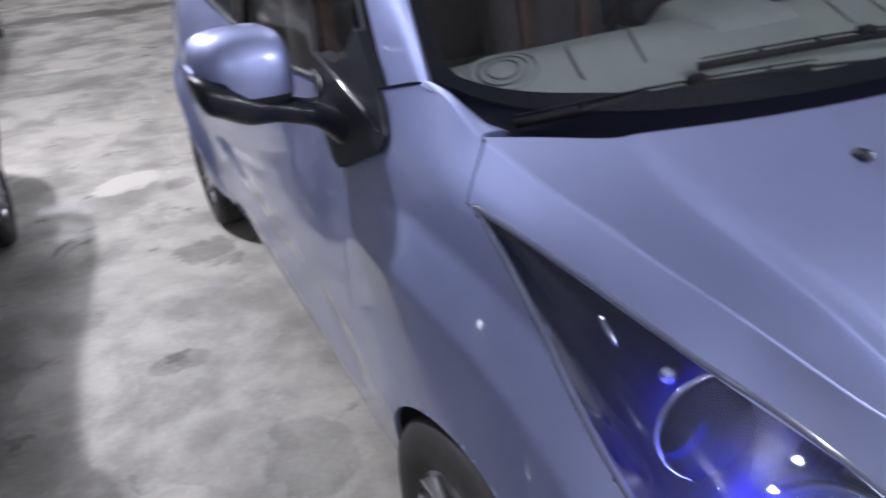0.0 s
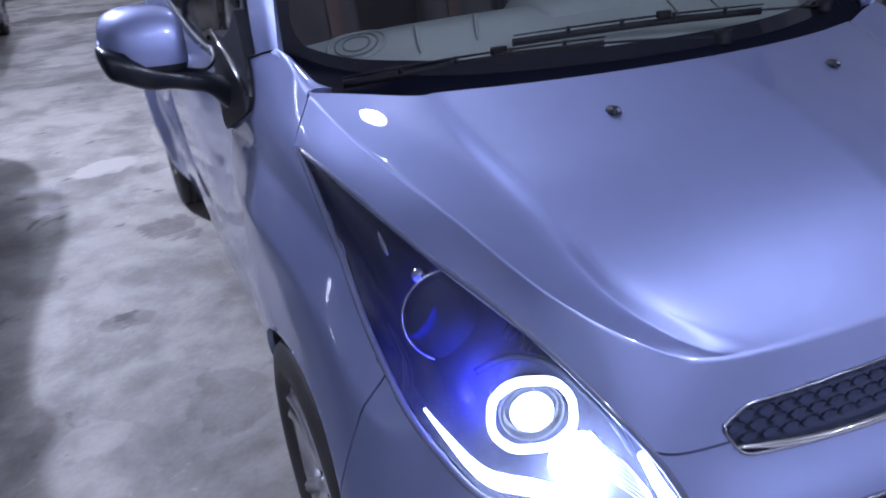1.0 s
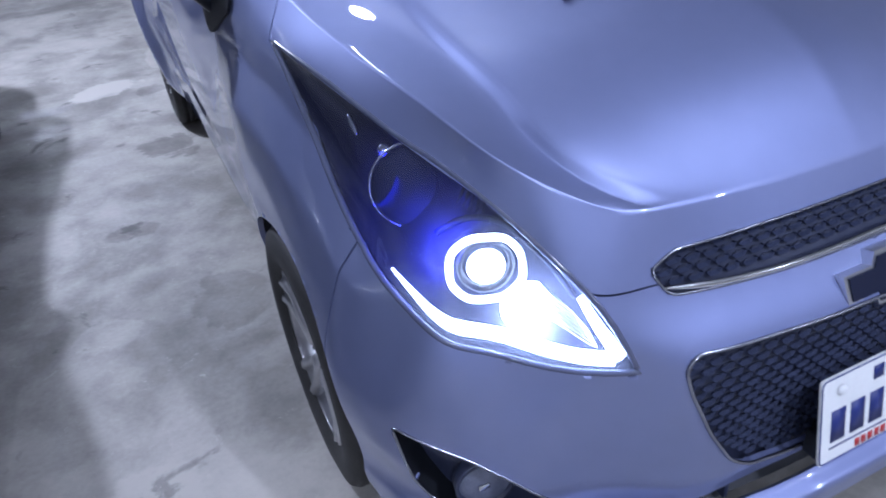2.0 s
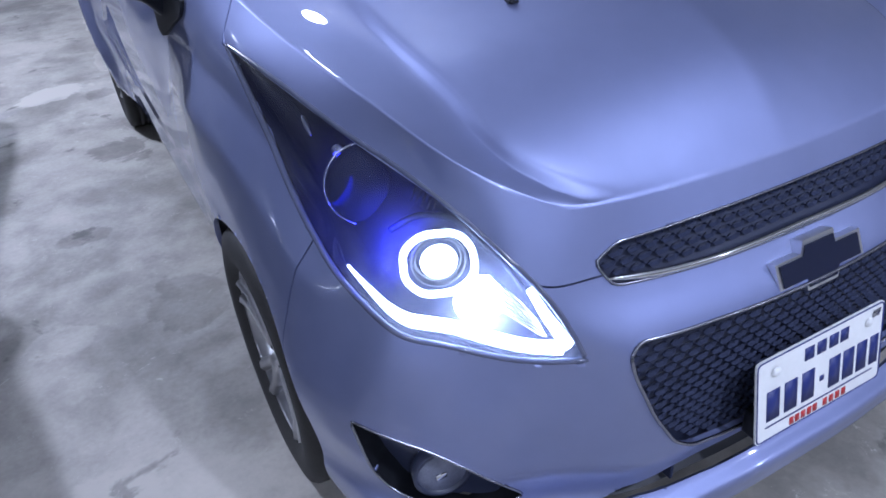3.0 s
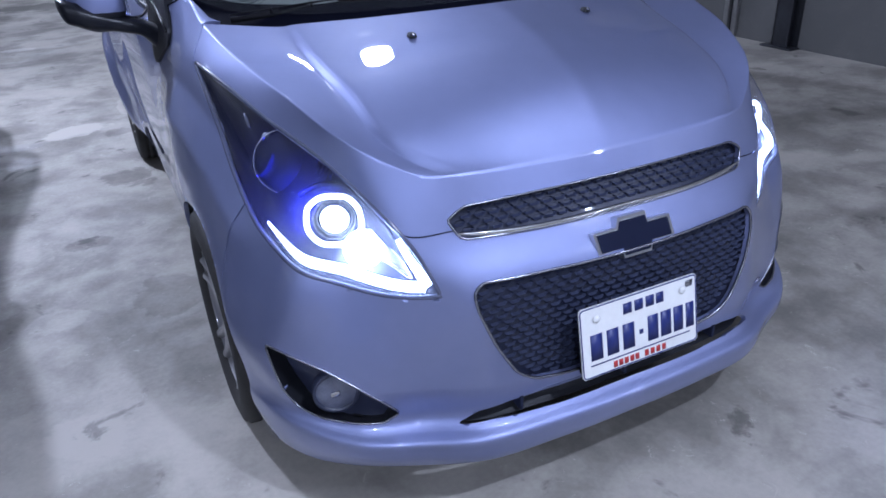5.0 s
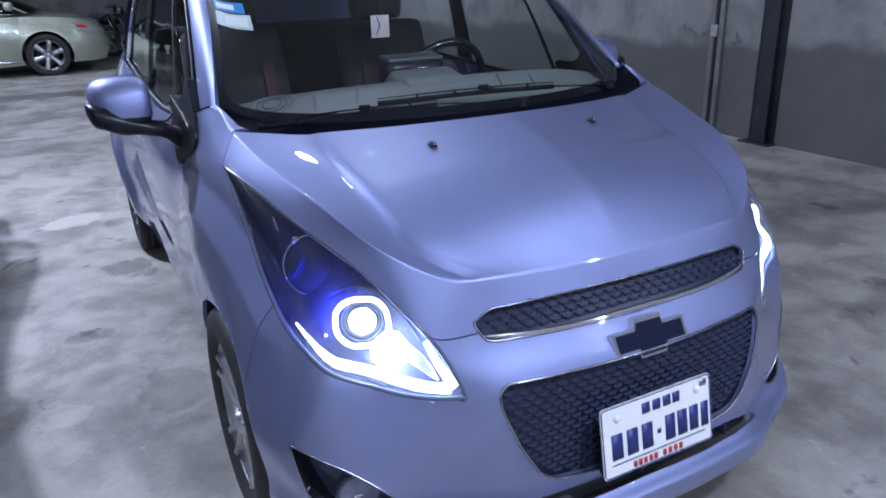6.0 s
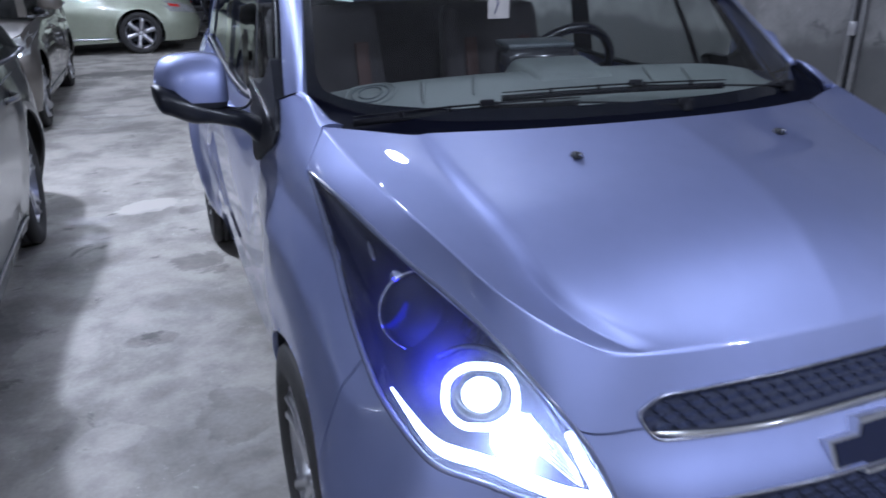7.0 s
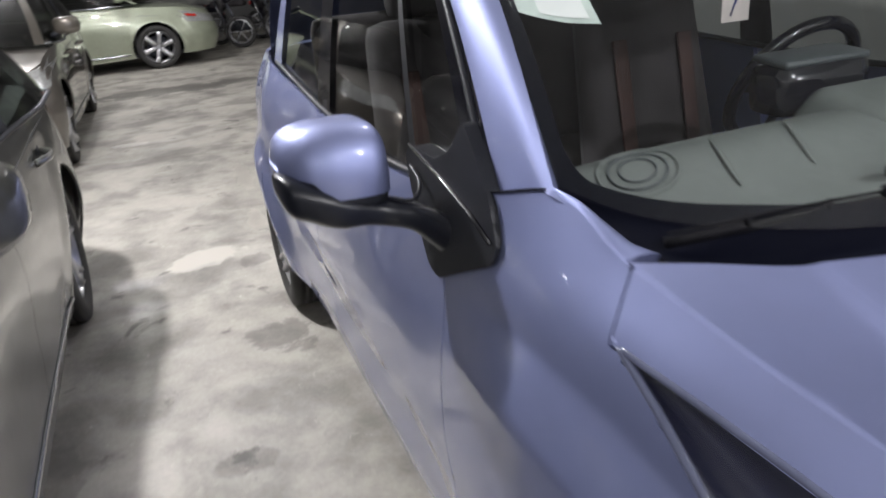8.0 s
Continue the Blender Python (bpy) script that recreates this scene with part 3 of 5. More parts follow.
def smooth_line(points, n, closed=False):
    p = np.array(points, float)
    if closed:
        p = np.vstack([p, p[:1]])
    k = np.r_[0, np.cumsum(np.linalg.norm(np.diff(p, axis=0), axis=1))]
    return [tuple(float(c) for c in q) for q in spline(k, p, np.linspace(0, k[-1], n, endpoint=not closed))]


def dense(points, step=.015):
    out = []
    for a, b in zip(points, points[1:] + points[:1]):
        n = max(1, int(math.dist(a, b) / step))
        out += [(a[0] + (b[0] - a[0]) * k / n, a[1] + (b[1] - a[1]) * k / n) for k in range(n)]
    return out


def rounded(points, r=.012, n=4):
    """A polygon with its corners rounded off."""
    out, k = [], len(points)
    for i in range(k):
        a, b, c = (np.array(points[(i + d) % k], float) for d in (-1, 0, 1))
        u, v = a - b, c - b
        d = min(r, np.linalg.norm(u) * .45, np.linalg.norm(v) * .45)
        p, q = b + u / np.linalg.norm(u) * d, b + v / np.linalg.norm(v) * d
        for t in np.linspace(0, 1, n):
            out.append(tuple(float(w) for w in (1 - t) ** 2 * p + 2 * t * (1 - t) * b + t**2 * q))
    return out


# outlines on the shell
LAMP_UP = [(.508, .551), (.545, .602), (.637, .683), (.72, .728), (.83, .780), (.94, .822), (1.05, .852), (1.225, .893), (1.351, .915), (1.468, .927)]
LAMP_DOWN = [(1.468, .927), (1.409, .895), (1.355, .857), (1.294, .810), (1.237, .766), (1.15, .708), (1.085, .672), (1.015, .640), (.937, .615), (.86, .590), (.775, .564), (.715, .553), (.62, .546), (.508, .551)]
LAMP_UP, LAMP_DOWN = [(s + .013, z) for s, z in LAMP_UP], [(s + .013, z) for s, z in LAMP_DOWN]
LAMP_OUTLINE = smooth_line(LAMP_UP, 26)[:-1] + smooth_line(LAMP_DOWN, 30)[:-1]
GRILLE_UP = rounded([(-.02, .714), (.20, .715), (.350, .713), (.389, .690), (.366, .652), (.20, .648), (-.02, .645)], .014)
GRILLE_LOW = rounded([(-.02, .573), (.09, .574), (.20, .576), (.352, .576), (.370, .556), (.366, .518), (.338, .440), (.295, .366), (.250, .336), (.18, .326), (-.02, .317)], .018)
SLOT = rounded([(-.02, .299), (.20, .296), (.29, .294), (.372, .278), (.415, .253), (.35, .260), (.20, .256), (-.02, .258)], .006)
FOG = rounded([(.748, .438), (.718, .426), (.658, .395), (.606, .360), (.560, .322), (.521, .281), (.556, .262), (.617, .266), (.675, .272), (.708, .287), (.730, .327), (.740, .376)], .012)

nose = lambda c: c.y < .42 and c.x < .5
corner = lambda c: c.y < .95
carve(body, LAMP_OUTLINE, S_, Z_, corner).free()
grille_up = carve(hood, GRILLE_UP, X_, Z_, nose)
grille_up_b = carve(body, GRILLE_UP, X_, Z_, nose)
grille_low = carve(body, GRILLE_LOW, X_, Z_, nose)
slot = carve(body, SLOT, X_, Z_, nose)
fog = carve(body, FOG, X_, Z_, lambda c: c.y < .42)
arch = lambda axle, r: [(axle + r * math.cos(a), .285 + r * math.sin(a)) for a in np.linspace(-.35, math.pi + .35, 40)] + [(axle - r * .94, .05), (axle + r * .94, .05)]
for axle in (AXLE_F, AXLE_R):
    carve(body, arch(axle, .312), Y_, Z_, lambda c: c.x > .45).free()
sill_y = lambda c: c.x > .35
bumper = carve(body, [(-.2, .0), (.42, .0), (.42, .30), (.455, .50), (.43, .70), (.30, .80), (-.2, .80)], Y_, Z_, lambda c: True)
fender = carve(body, [(.25, .10), (1.13, .10), (1.135, .50), (1.16, .78), (1.19, .86), (1.30, 1.2), (.25, 1.2)], Y_, Z_, sill_y)
front_door = carve(body, [(1.0, .215), (2.10, .215), (2.10, .60), (2.13, 1.2), (1.0, 1.2)], Y_, Z_, sill_y)
rear_door = carve(body, [(2.0, .215), (2.60, .215), (2.70, .40), (2.86, .66), (2.90, 1.2), (2.0, 1.2)], Y_, Z_, sill_y)

part("hood", panel(both(hood)), PAINT_BLUE, car)
part("front_bumper", panel(both(bumper)), PAINT_BLUE, car)
for half in (fender, front_door, rear_door):
    nm = {id(fender): "front_fender", id(front_door): "front_door", id(rear_door): "rear_door"}[id(half)]
    other = mirrored(half)
    part(nm, panel(half), PAINT_BLUE, car)
    part(nm, panel(other), PAINT_BLUE, car)
part("rear_body", panel(both(body)), PAINT_BLUE, car)

# ---- grilles, lower slot ----
grille_up.free(), grille_up_b.free(), slot.free(), grille_low.free()


def sunk_plate(name, outline, deep, material, parent, label):
    """A backing that follows the nose at some depth behind an opening."""
    xs = [p[0] for p in outline]
    zs = [p[1] for p in outline]
    nx, nz = 24, 10
    rows = []
    for z in np.linspace(min(zs) - .012, max(zs) + .012, nz):
        rows.append([tuple(front_at(x, z)[0] + Vector((0, deep, 0))) for x in np.linspace(0, max(xs) + .012, nx)])
    return part(name, both(grid_bm(rows)), material, parent, label)


def trim_ring(name, outline, radius, material, parent, out=.001):
    """A bright bead round an opening, on both halves."""
    half = [p for p in dense(outline) if p[0] > .004]
    pts = [front_at(x, z)[0] + front_at(x, z)[1] * out for x, z in half]
    loop = pts + [Vector((-p.x, p.y, p.z)) for p in pts[::-1]]
    return part(name, tube(loop, radius, 8, closed=True), material, parent)


def honeycomb(outline, deep, w=.030, h=.0135):
    """Flattened hexagonal cells of a plastic grille, tilted like scales."""
    bm = bmesh.new()
    zs = [p[1] for p in outline]
    xmax = max(p[0] for p in outline)
    poly = [(max(x, 0), z) for x, z in outline]
    row, z = 0, min(zs) + h * .4
    while z < max(zs):
        for k in range(int(xmax / w) + 2):
            x = (k + (.5 if row % 2 else 0)) * w
            if not (inside(poly, max(x, .001), z + h * .55) and inside(poly, max(x, .001), z - h * .4)):
                continue
            for side in ((1, -1) if x > .001 else (1,)):
                p = front_at(x, z)[0] + Vector((0, deep, 0))
                p.x *= side
                ring = [(-.5, 0), (-.28, .42), (.28, .42), (.5, 0), (.28, -.42), (-.28, -.42)]
                a = [bm.verts.new(p + Vector((c * w * .98, -.0025 if d < 0 else -.0005, d * h * 1.1))) for c, d in ring]
                b = [bm.verts.new(p + Vector((c * w * .74, .0035, d * h * .52))) for c, d in ring]
                for i in range(6):
                    j = (i + 1) % 6
                    bm.faces.new((a[i], a[j], b[j], b[i]))
        z += h
        row += 1
    bmesh.ops.recalc_face_normals(bm, faces=bm.faces)
    return bm


RING_LED = glow("ring_led", (0.78, 0.86, 1.0), 7.0)
FOG_DARK = mat("fog_recess", (0.026, 0.031, 0.06), 0.40, coat=0.15, noise_scale=6, noise_amount=0.08)
FOG_LENS = mat("fog_lens_glass", (0.12, 0.13, 0.18), 0.15, coat=0.6, noise_scale=30, noise_amount=0.3)
EMBLEM_EDGE = mat("emblem_edge", (0.80, 0.81, 0.84), 0.30, 1.0, noise_scale=20, noise_amount=0.05)
EMBLEM_DARK = mat("emblem_dark", (0.010, 0.013, 0.035), 0.35, spec=0.25, noise_scale=8, noise_amount=0.06)
GRILLE = mat("grille_plastic", (0.026, 0.031, 0.06), 0.6, spec=0.1, noise_scale=30, noise_amount=0.2)
up = new("upper_grille")
up.parent = car
low = new("lower_grille")
low.parent = car
for root, outline, deep in ((up, GRILLE_UP, .013), (low, GRILLE_LOW, .015)):
    sunk_plate("backing", outline, deep + .006, FOG_DARK, root, "")
    part("honeycomb", honeycomb(outline, deep), GRILLE, root, "dark honeycomb mesh", smooth=False)
    trim_ring("trim", outline, .0024 if root is up else .0032, TRIM, root)
bar_pts = [front_at(x, .6515 + .012 * (abs(x) / .37) ** 4) for x in np.linspace(-.372, .372, 60)]
part("chrome_strip", tube([p + n * .002 for p, n in bar_pts], [.0055 * min(1, .35 + k / 6, .35 + (59 - k) / 6) for k in range(60)], 10), CHROME, up, "bright chrome strip along the lower edge")
slot_root = new("lower_slot")
slot_root.parent = car
sunk_plate("backing", SLOT, .05, BLACK, slot_root, "")
louvre = [front_at(x, .284)[0] + Vector((0, .014, 0)) for x in np.linspace(-.345, .345, 40)]
part("louvre", tube(louvre, .005, 8, flat=.7), PAINT_BLUE, slot_root, "body-coloured louvre")
for x in (-.275, .0, .275):
    p = front_at(x, .277)[0]
    part("divider", box((.007, .04, .05), p + Vector((0, .026, 0)), .001), GRILLE, slot_root)

# ---- emblem: a plain slanted cross bar in gloss black with a bright edge ----
emblem = new("emblem")
emblem.parent = car
ep = front_at(0, .606)[0]
EM = [(-.088, -.019), (-.034, -.019), (-.030, -.036), (.036, -.036), (.042, -.019), (.096, -.019), (.088, .021), (.034, .021), (.030, .038), (-.036, .038), (-.042, .021), (-.096, .021)]
up_dir = Vector((0, .30, .95)).normalized()
part("bright_edge", prism([(x * 1.09, z * 1.20) for x, z in EM], X_, up_dir, ep + Vector((.004, -.012, -.006)), .022), EMBLEM_EDGE, emblem, "chrome edge", smooth=False)
part("dark_face", prism(EM, X_, up_dir, ep + Vector((.004, -.0145, -.006)), .006), EMBLEM_DARK, emblem, smooth=False)

# ---- number plate, its characters drawn as plain bars ----
plate = new("number_plate")
plate.parent = car
PC, PU = Vector((-.012, -.022, .412)), Vector((0, .19, .98)).normalized()
PLW, PLH = .314, .160
oval = rounded([(-PLW / 2, -PLH / 2), (PLW / 2, -PLH / 2), (PLW / 2, PLH / 2), (-PLW / 2, PLH / 2)], .010)
PN = Vector(X_).cross(PU)
part("plate_sheet", prism(oval, X_, PU, PC, .004), WHITE, plate, "white metal plate", smooth=False)
rim_line = [PC + Vector(X_) * x * .985 + PU * y * .97 for x, y in oval]
part("border", tube(rim_line, .0016, 6, closed=True), INK_BLUE, plate)


def bar(x, z, w, h, ink):
    part("bar", box((w, .0012, h), (0, 0, 0), 0, None), ink, plate).matrix_basis = Matrix.LocRotScale(
        PC + Vector(X_) * x + PU * z + PN * .0006, Euler((math.atan2(-PU.y, PU.z), 0, 0)), None)


for x, w in ((-.118, .034), (-.076, .034), (-.034, .034), (.000, .014), (.032, .032), (.068, .032), (.103, .030), (.136, .026)):
    bar(x, -.012, w - .004, .058 if w > .02 else .010, INK_BLUE)
for x, w in ((-.034, .022), (-.004, .022), (.026, .022), (.053, .020)):
    bar(x, .052, w, .024, INK_BLUE)
bar(0, -.052, .27, .0022, INK_BLUE)
for x in (-.072, -.058, -.043, -.028, -.014, .012, .028, .044, .060):
    bar(x, -.066, .010, .014, INK_RED)
for x in (-.115, .115):
    part("bolt", lathe([(-.006, 0), (-.006, .005), (-.003, .009), (0, .009)], 14, "y", at=PC + Vector(X_) * x + PU * .052 + PN * .001), WHITE, plate)
part("holder", box((.26, .03, .05), PC + Vector((0, .022, -.075)), .004), BLACK, plate, "black plate holder")
part("hologram", box((.02, .001, .018), PC + Vector(X_) * .134 + PU * .062 + PN * .001), SATIN, plate)

# ---- headlights ----
FACE = Vector((.32, -.92, .12)).normalized()


def in_lamp(s, z, deep):
    p, n = lamp_at(s, z)
    return p - n * deep


def flip(p):
    return Vector((-p[0], p[1], p[2]))


def side_part(name, bm, material, parent, right, label="", smooth=True):
    """The part as built for +x, or its mirror image for the other side."""
    if right:
        return part(name, bm, material, parent, label, smooth)
    m = mirrored(bm)
    bm.free()
    return part(name, m, material, parent, label, smooth)


def disc_frame(c, axis):
    u = axis.cross(Vector(Z_)).normalized()
    return u, u.cross(axis)


LAMP_RIM = mat("lamp_rim", (0.42, 0.44, 0.58), 0.16, 0.9, noise_scale=20, noise_amount=0.2)
LAMP_EDGE = mat("lamp_edge", (0.10, 0.11, 0.17), 0.15, coat=0.5, noise_scale=20, noise_amount=0.2)


def headlight(right):
    root = new("headlight")
    root.parent = car
    tagged(root, "smoked projector headlight, lit white with a blue glow")
    glass, bowl = [], []
    upper, lower = smooth_line(LAMP_UP, 48), smooth_line(LAMP_DOWN[::-1], 48)
    for k, (a, b) in enumerate(zip(upper, lower)):
        g_row, b_row = [], []
        for c in np.linspace(.012, .988, 15):
            q, n = lamp_at(a[0] * c + b[0] * (1 - c), a[1] * c + b[1] * (1 - c))
            q = q + n * .018 * math.sin(math.pi * c) * min(1, k / 14, (47 - k) / 14)
            dip = math.sin(math.pi * c) ** .6 * min(1, .15 + k / 10, .15 + (47 - k) / 12)
            g_row.append(q - n * .0015)
            b_row.append(q - n * (.006 + .055 * dip))
        glass.append(g_row)
        bowl.append(b_row)
    side_part("housing", grid_bm([r[::-1] for r in bowl]), HOUSING, root, right, "dark smoked inner housing")
    ob = side_part("lens_cover", grid_bm([r[::-1] for r in glass]), LAMP_LENS, root, right, "clear plastic cover")
    ob.visible_shadow = False
    side_part("seal", tube([lamp_at(s, z)[0] - lamp_at(s, z)[1] * .0035 for s, z in dense(LAMP_OUTLINE, .008)], .0056, 8, closed=True), LAMP_EDGE, root, right, "clear moulded edge")
    # light strip along the lower edge and up at the inner tip
    strip = smooth_line([(1.056, .674), (1.0, .653), (.915, .627), (.815, .598), (.715, .575), (.625, .565), (.570, .565)], 30)
    side_part("light_strip", tube([in_lamp(s, z, .013) for s, z in strip], [.0022 + .0088 * min(1, i / 11) for i in range(30)], 8), LED, root, right, "white light strip, lit")
    tip = smooth_line([(.562, .568), (.590, .600), (.625, .640), (.645, .662)], 12)
    side_part("inner_strip", tube([in_lamp(s, z, .014) for s, z in tip], [.011 - .0005 * i for i in range(12)], 8), LED, root, right, "white light strip, lit")
    # projector with its ring
    c = in_lamp(.840, .688, .016)
    u, w = disc_frame(c, FACE)
    oct_ = rounded([(.052, .020), (.030, .048), (-.024, .052), (-.054, .030), (-.056, -.020), (-.030, -.050), (.024, -.052), (.054, -.026)], .016, 4)
    side_part("light_ring", tube([c + u * a + w * b for a, b in oct_], .0058, 8, closed=True), RING_LED, root, right, "white ring light, lit")
    barrel = lathe([(-.02, .046), (.004, .044), (.006, .038), (-.015, .030)], 36, "y")
    turn = Matrix((u, FACE, w)).transposed().to_4x4()
    bmesh.ops.transform(barrel, matrix=Matrix.Translation(c - FACE * .01) @ turn, verts=barrel.verts)
    side_part("projector_barrel", barrel, GLOSS_BLACK, root, right, "black projector barrel")
    dome = lathe([(.004 + .012 * math.cos(a), .029 * math.sin(a)) for a in np.linspace(0, 1.55, 9)], 32, "y")
    bmesh.ops.transform(dome, matrix=Matrix.Translation(c - FACE * .012) @ turn, verts=dome.verts)
    side_part("projector_lens", dome, LED, root, right, "lit projector lens")
    low_c = in_lamp(.757, .636, .024)
    bowl2 = lathe([(.008, .041), (.0, .038), (-.010, .027), (-.016, 0)], 32, "y")
    bmesh.ops.transform(bowl2, matrix=Matrix.Translation(low_c) @ turn, verts=bowl2.verts)
    side_part("low_beam_bowl", bowl2, LED, root, right, "lit reflector bowl")
    for k in range(6):
        fan = [in_lamp(.742 - .006 * k, .672 - .010 * k, .022), in_lamp(.672 - .010 * k, .634 - .010 * k, .020), in_lamp(.628 - .004 * k, .606 - .005 * k, .018)]
        side_part("reflector_rib", tube(fan, [.0042, .0034, .002], 6), CHROME, root, right, "bright reflector rib")
    # unlit upper unit: a dark glass ball in a ring, ribs, and a chrome finger
    hc = in_lamp(1.030, .791, .036)
    ball = lathe([(.020 * math.cos(a), .066 * math.sin(a)) for a in np.linspace(0, 1.57, 12)], 40, "y")
    bmesh.ops.transform(ball, matrix=Matrix.Translation(hc) @ turn, verts=ball.verts)
    side_part("upper_lens", ball, DARK_LENS, root, right, "dark unlit lens")
    side_part("upper_ring", tube([hc + (u * math.cos(a) + w * math.sin(a)) * .069 for a in np.linspace(0, 2 * math.pi, 48, endpoint=False)], .0019, 8, closed=True), LAMP_RIM, root, right, "thin bright rim")
    finger = smooth_line([(1.235, .858), (1.22, .846), (1.205, .832)], 8)
    side_part("chrome_finger", tube([in_lamp(s, z, .030) for s, z in finger], [.003, .004, .005, .006, .006, .005, .004, .003], 8), LAMP_RIM, root, right, "small clear reflector")
    pilot = lathe([(.010 * math.cos(a), .013 * math.sin(a)) for a in np.linspace(0, 1.57, 7)], 18, "y")
    bmesh.ops.transform(pilot, matrix=Matrix.Translation(in_lamp(1.110, .826, .026)) @ turn, verts=pilot.verts)
    side_part("pilot_lens", pilot, LAMP_RIM, root, right, "small bright pilot lens")
    for k in range(5):
        a, b = in_lamp(.86 + .012 * k, .775 + .004 * k, .020), in_lamp(.87 + .012 * k, .757 + .004 * k, .022)
        side_part("rib", tube([a, b], .0022, 6), HOUSING, root, right)
    # dark curved bezel over the ring
    arc = smooth_line([(.955, .735), (.905, .752), (.84, .752), (.75, .715), (.66, .655)], 20)
    side_part("bezel", tube([in_lamp(s, z, .022) for s, z in arc], .0035, 8, flat=1.6), HOUSING, root, right)

    def lamp_toward(name, at, way, size, watts, tint):
        data = bpy.data.lights.new(name, "AREA")
        data.shape, data.size, data.energy, data.color = "DISK", size, watts, tint
        if not right:
            at, way = flip(at), flip(way)
        ob = new(name, data)
        ob.matrix_basis = Matrix.Translation(at) @ Vector((0, 0, -1)).rotation_difference(way).to_matrix().to_4x4()
        ob.parent = root

    for s, z, e in ((.95, .715, .45), (1.10, .785, .10)):
        q, n = lamp_at(s, z)
        lamp_toward("headlight_glow", q - n * .004, -n, .08, e, (0.07, 0.06, 1.0))
    lamp_toward("headlight_beam", low_c + FACE * .012, FACE, .06, 2.0, (0.55, 0.62, 1.0))
    return root


headlight(True)
headlight(False)


# ---- fog-lamp corners ----


def fog_corner(right):
    root = new("fog_lamp")
    root.parent = car
    back = fog.copy()
    back.normal_update()
    for v in back.verts:
        v.co -= v.normal * .045
    side_part("recess", back, FOG_DARK, root, right, "black recess")
    pts = [front_at(x, z) for x, z in dense(FOG)]
    side_part("recess_wall", grid_bm([[tuple(p) for p, n in pts + pts[:1]], [tuple(p - n * .046) for p, n in pts + pts[:1]]]), BLACK, root, right)
    side_part("trim", tube([p + n * .0005 for p, n in pts], .0026, 8, closed=True), TRIM, root, right)
    p, n = front_at(.648, .325)
    ax = Vector((.25, -.95, .05)).normalized()
    u, w = disc_frame(p, ax)
    turn = Matrix((u, ax, w)).transposed().to_4x4()
    for nm, prof, mt in (("bezel", [(-.02, .050), (.004, .050), (.006, .044), (-.01, .042)], FOG_DARK), ("fog_lens", [(.006, 0), (.004, .020), (-.002, .043)], FOG_LENS)):
        bm = lathe(prof, 28, "y")
        bmesh.ops.transform(bm, matrix=Matrix.Translation(p - n * .024) @ turn, verts=bm.verts)
        side_part(nm, bm, mt, root, right)
    bm = box((.020, .006, .012), p - n * .018, .002)
    side_part("reflector", bm, CHROME, root, right)


fog_corner(True)
fog_corner(False)
fog.free()

# ---- greenhouse ----
FRIT = mat("black_enamel", (0.002, 0.0025, 0.007), 0.7, noise_scale=4, noise_amount=0.06, spec=0.06)
W_LOW = [0, .665, 1.006, .25, .70, 1.003, .47, .785, 1.004, .61, .885, 1.020, .675, .965, 1.048]
W_MID = [0, .96, 1.235, .23, .985, 1.233, .43, 1.055, 1.235, .565, 1.14, 1.24, .611, 1.235, 1.262]
W_TOP = [0, 1.28, 1.440, .21, 1.30, 1.438, .39, 1.355, 1.434, .53, 1.43, 1.428, .573, 1.475, 1.425]
P_LOW = [.681, .951, 1.041, .688, .971, 1.036, .692, 1.006, 1.022, .706, 1.056, .997]
P_MID = [.611, 1.235, 1.262, .630, 1.25, 1.262, .648, 1.275, 1.25, .655, 1.305, 1.235]
P_TOP = [.573, 1.475, 1.425, .592, 1.49, 1.427, .608, 1.51, 1.42, .615, 1.545, 1.41]
SCREEN, PILLAR = loft([W_LOW, W_MID, W_TOP], 61, 61), loft([P_LOW, P_MID, P_TOP], 13, 31)
screen = part("windscreen", both(grid_bm(SCREEN)), WIND_GLASS, car, "clear windscreen glass")
screen.visible_shadow = False


def screen_at(a, b, inner=.006):
    """A place behind the windscreen's +x half: a across (1 the pillar), b up (1 the roof)."""
    i, j = b * 60, a * 60
    i0, j0 = min(int(i), 59), min(int(j), 59)
    fi, fj = i - i0, j - j0
    p = SCREEN[i0, j0] * (1 - fi) * (1 - fj) + SCREEN[i0 + 1, j0] * fi * (1 - fj) + SCREEN[i0, j0 + 1] * (1 - fi) * fj + SCREEN[i0 + 1, j0 + 1] * fi * fj
    return Vector((p[0], p[1] + inner, p[2] - inner * .85))


def along(points, n):
    p = np.array(points, float)
    k = np.r_[0, np.cumsum(np.linalg.norm(np.diff(p, axis=0), axis=1))]
    t = np.linspace(0, k[-1], n)
    return np.stack([np.interp(t, k, p[:, 0]), np.interp(t, k, p[:, 1])], 1)


arc = [(.84 + .075 * math.sin(q), .125 - .075 * math.cos(q)) for q in np.linspace(0, math.pi / 2, 9)]
outer = np.vstack([along([(0, 0), (.8, 0)], 20), along([(.8, 0), (1, 0), (1, .2)], 21)[1:], along([(1, .2), (1, 1)], 24)[1:], along([(1, 1), (0, 1)], 24)[1:]])
inner = np.vstack([along([(0, .050), (.84, .05)], 20), along(arc, 21)[1:], along([(.915, .125), (.915, .93)], 24)[1:], along([(.915, .93), (0, .95)], 24)[1:]])
edge = grid_bm([[screen_at(*(o * (1 - c) + q * c)) for o, q in zip(outer, inner)] for c in np.linspace(0, 1, 6)])
part("screen_border", both(edge), FRIT, car, "black enamel border of the windscreen")
pil = grid_bm(PILLAR)
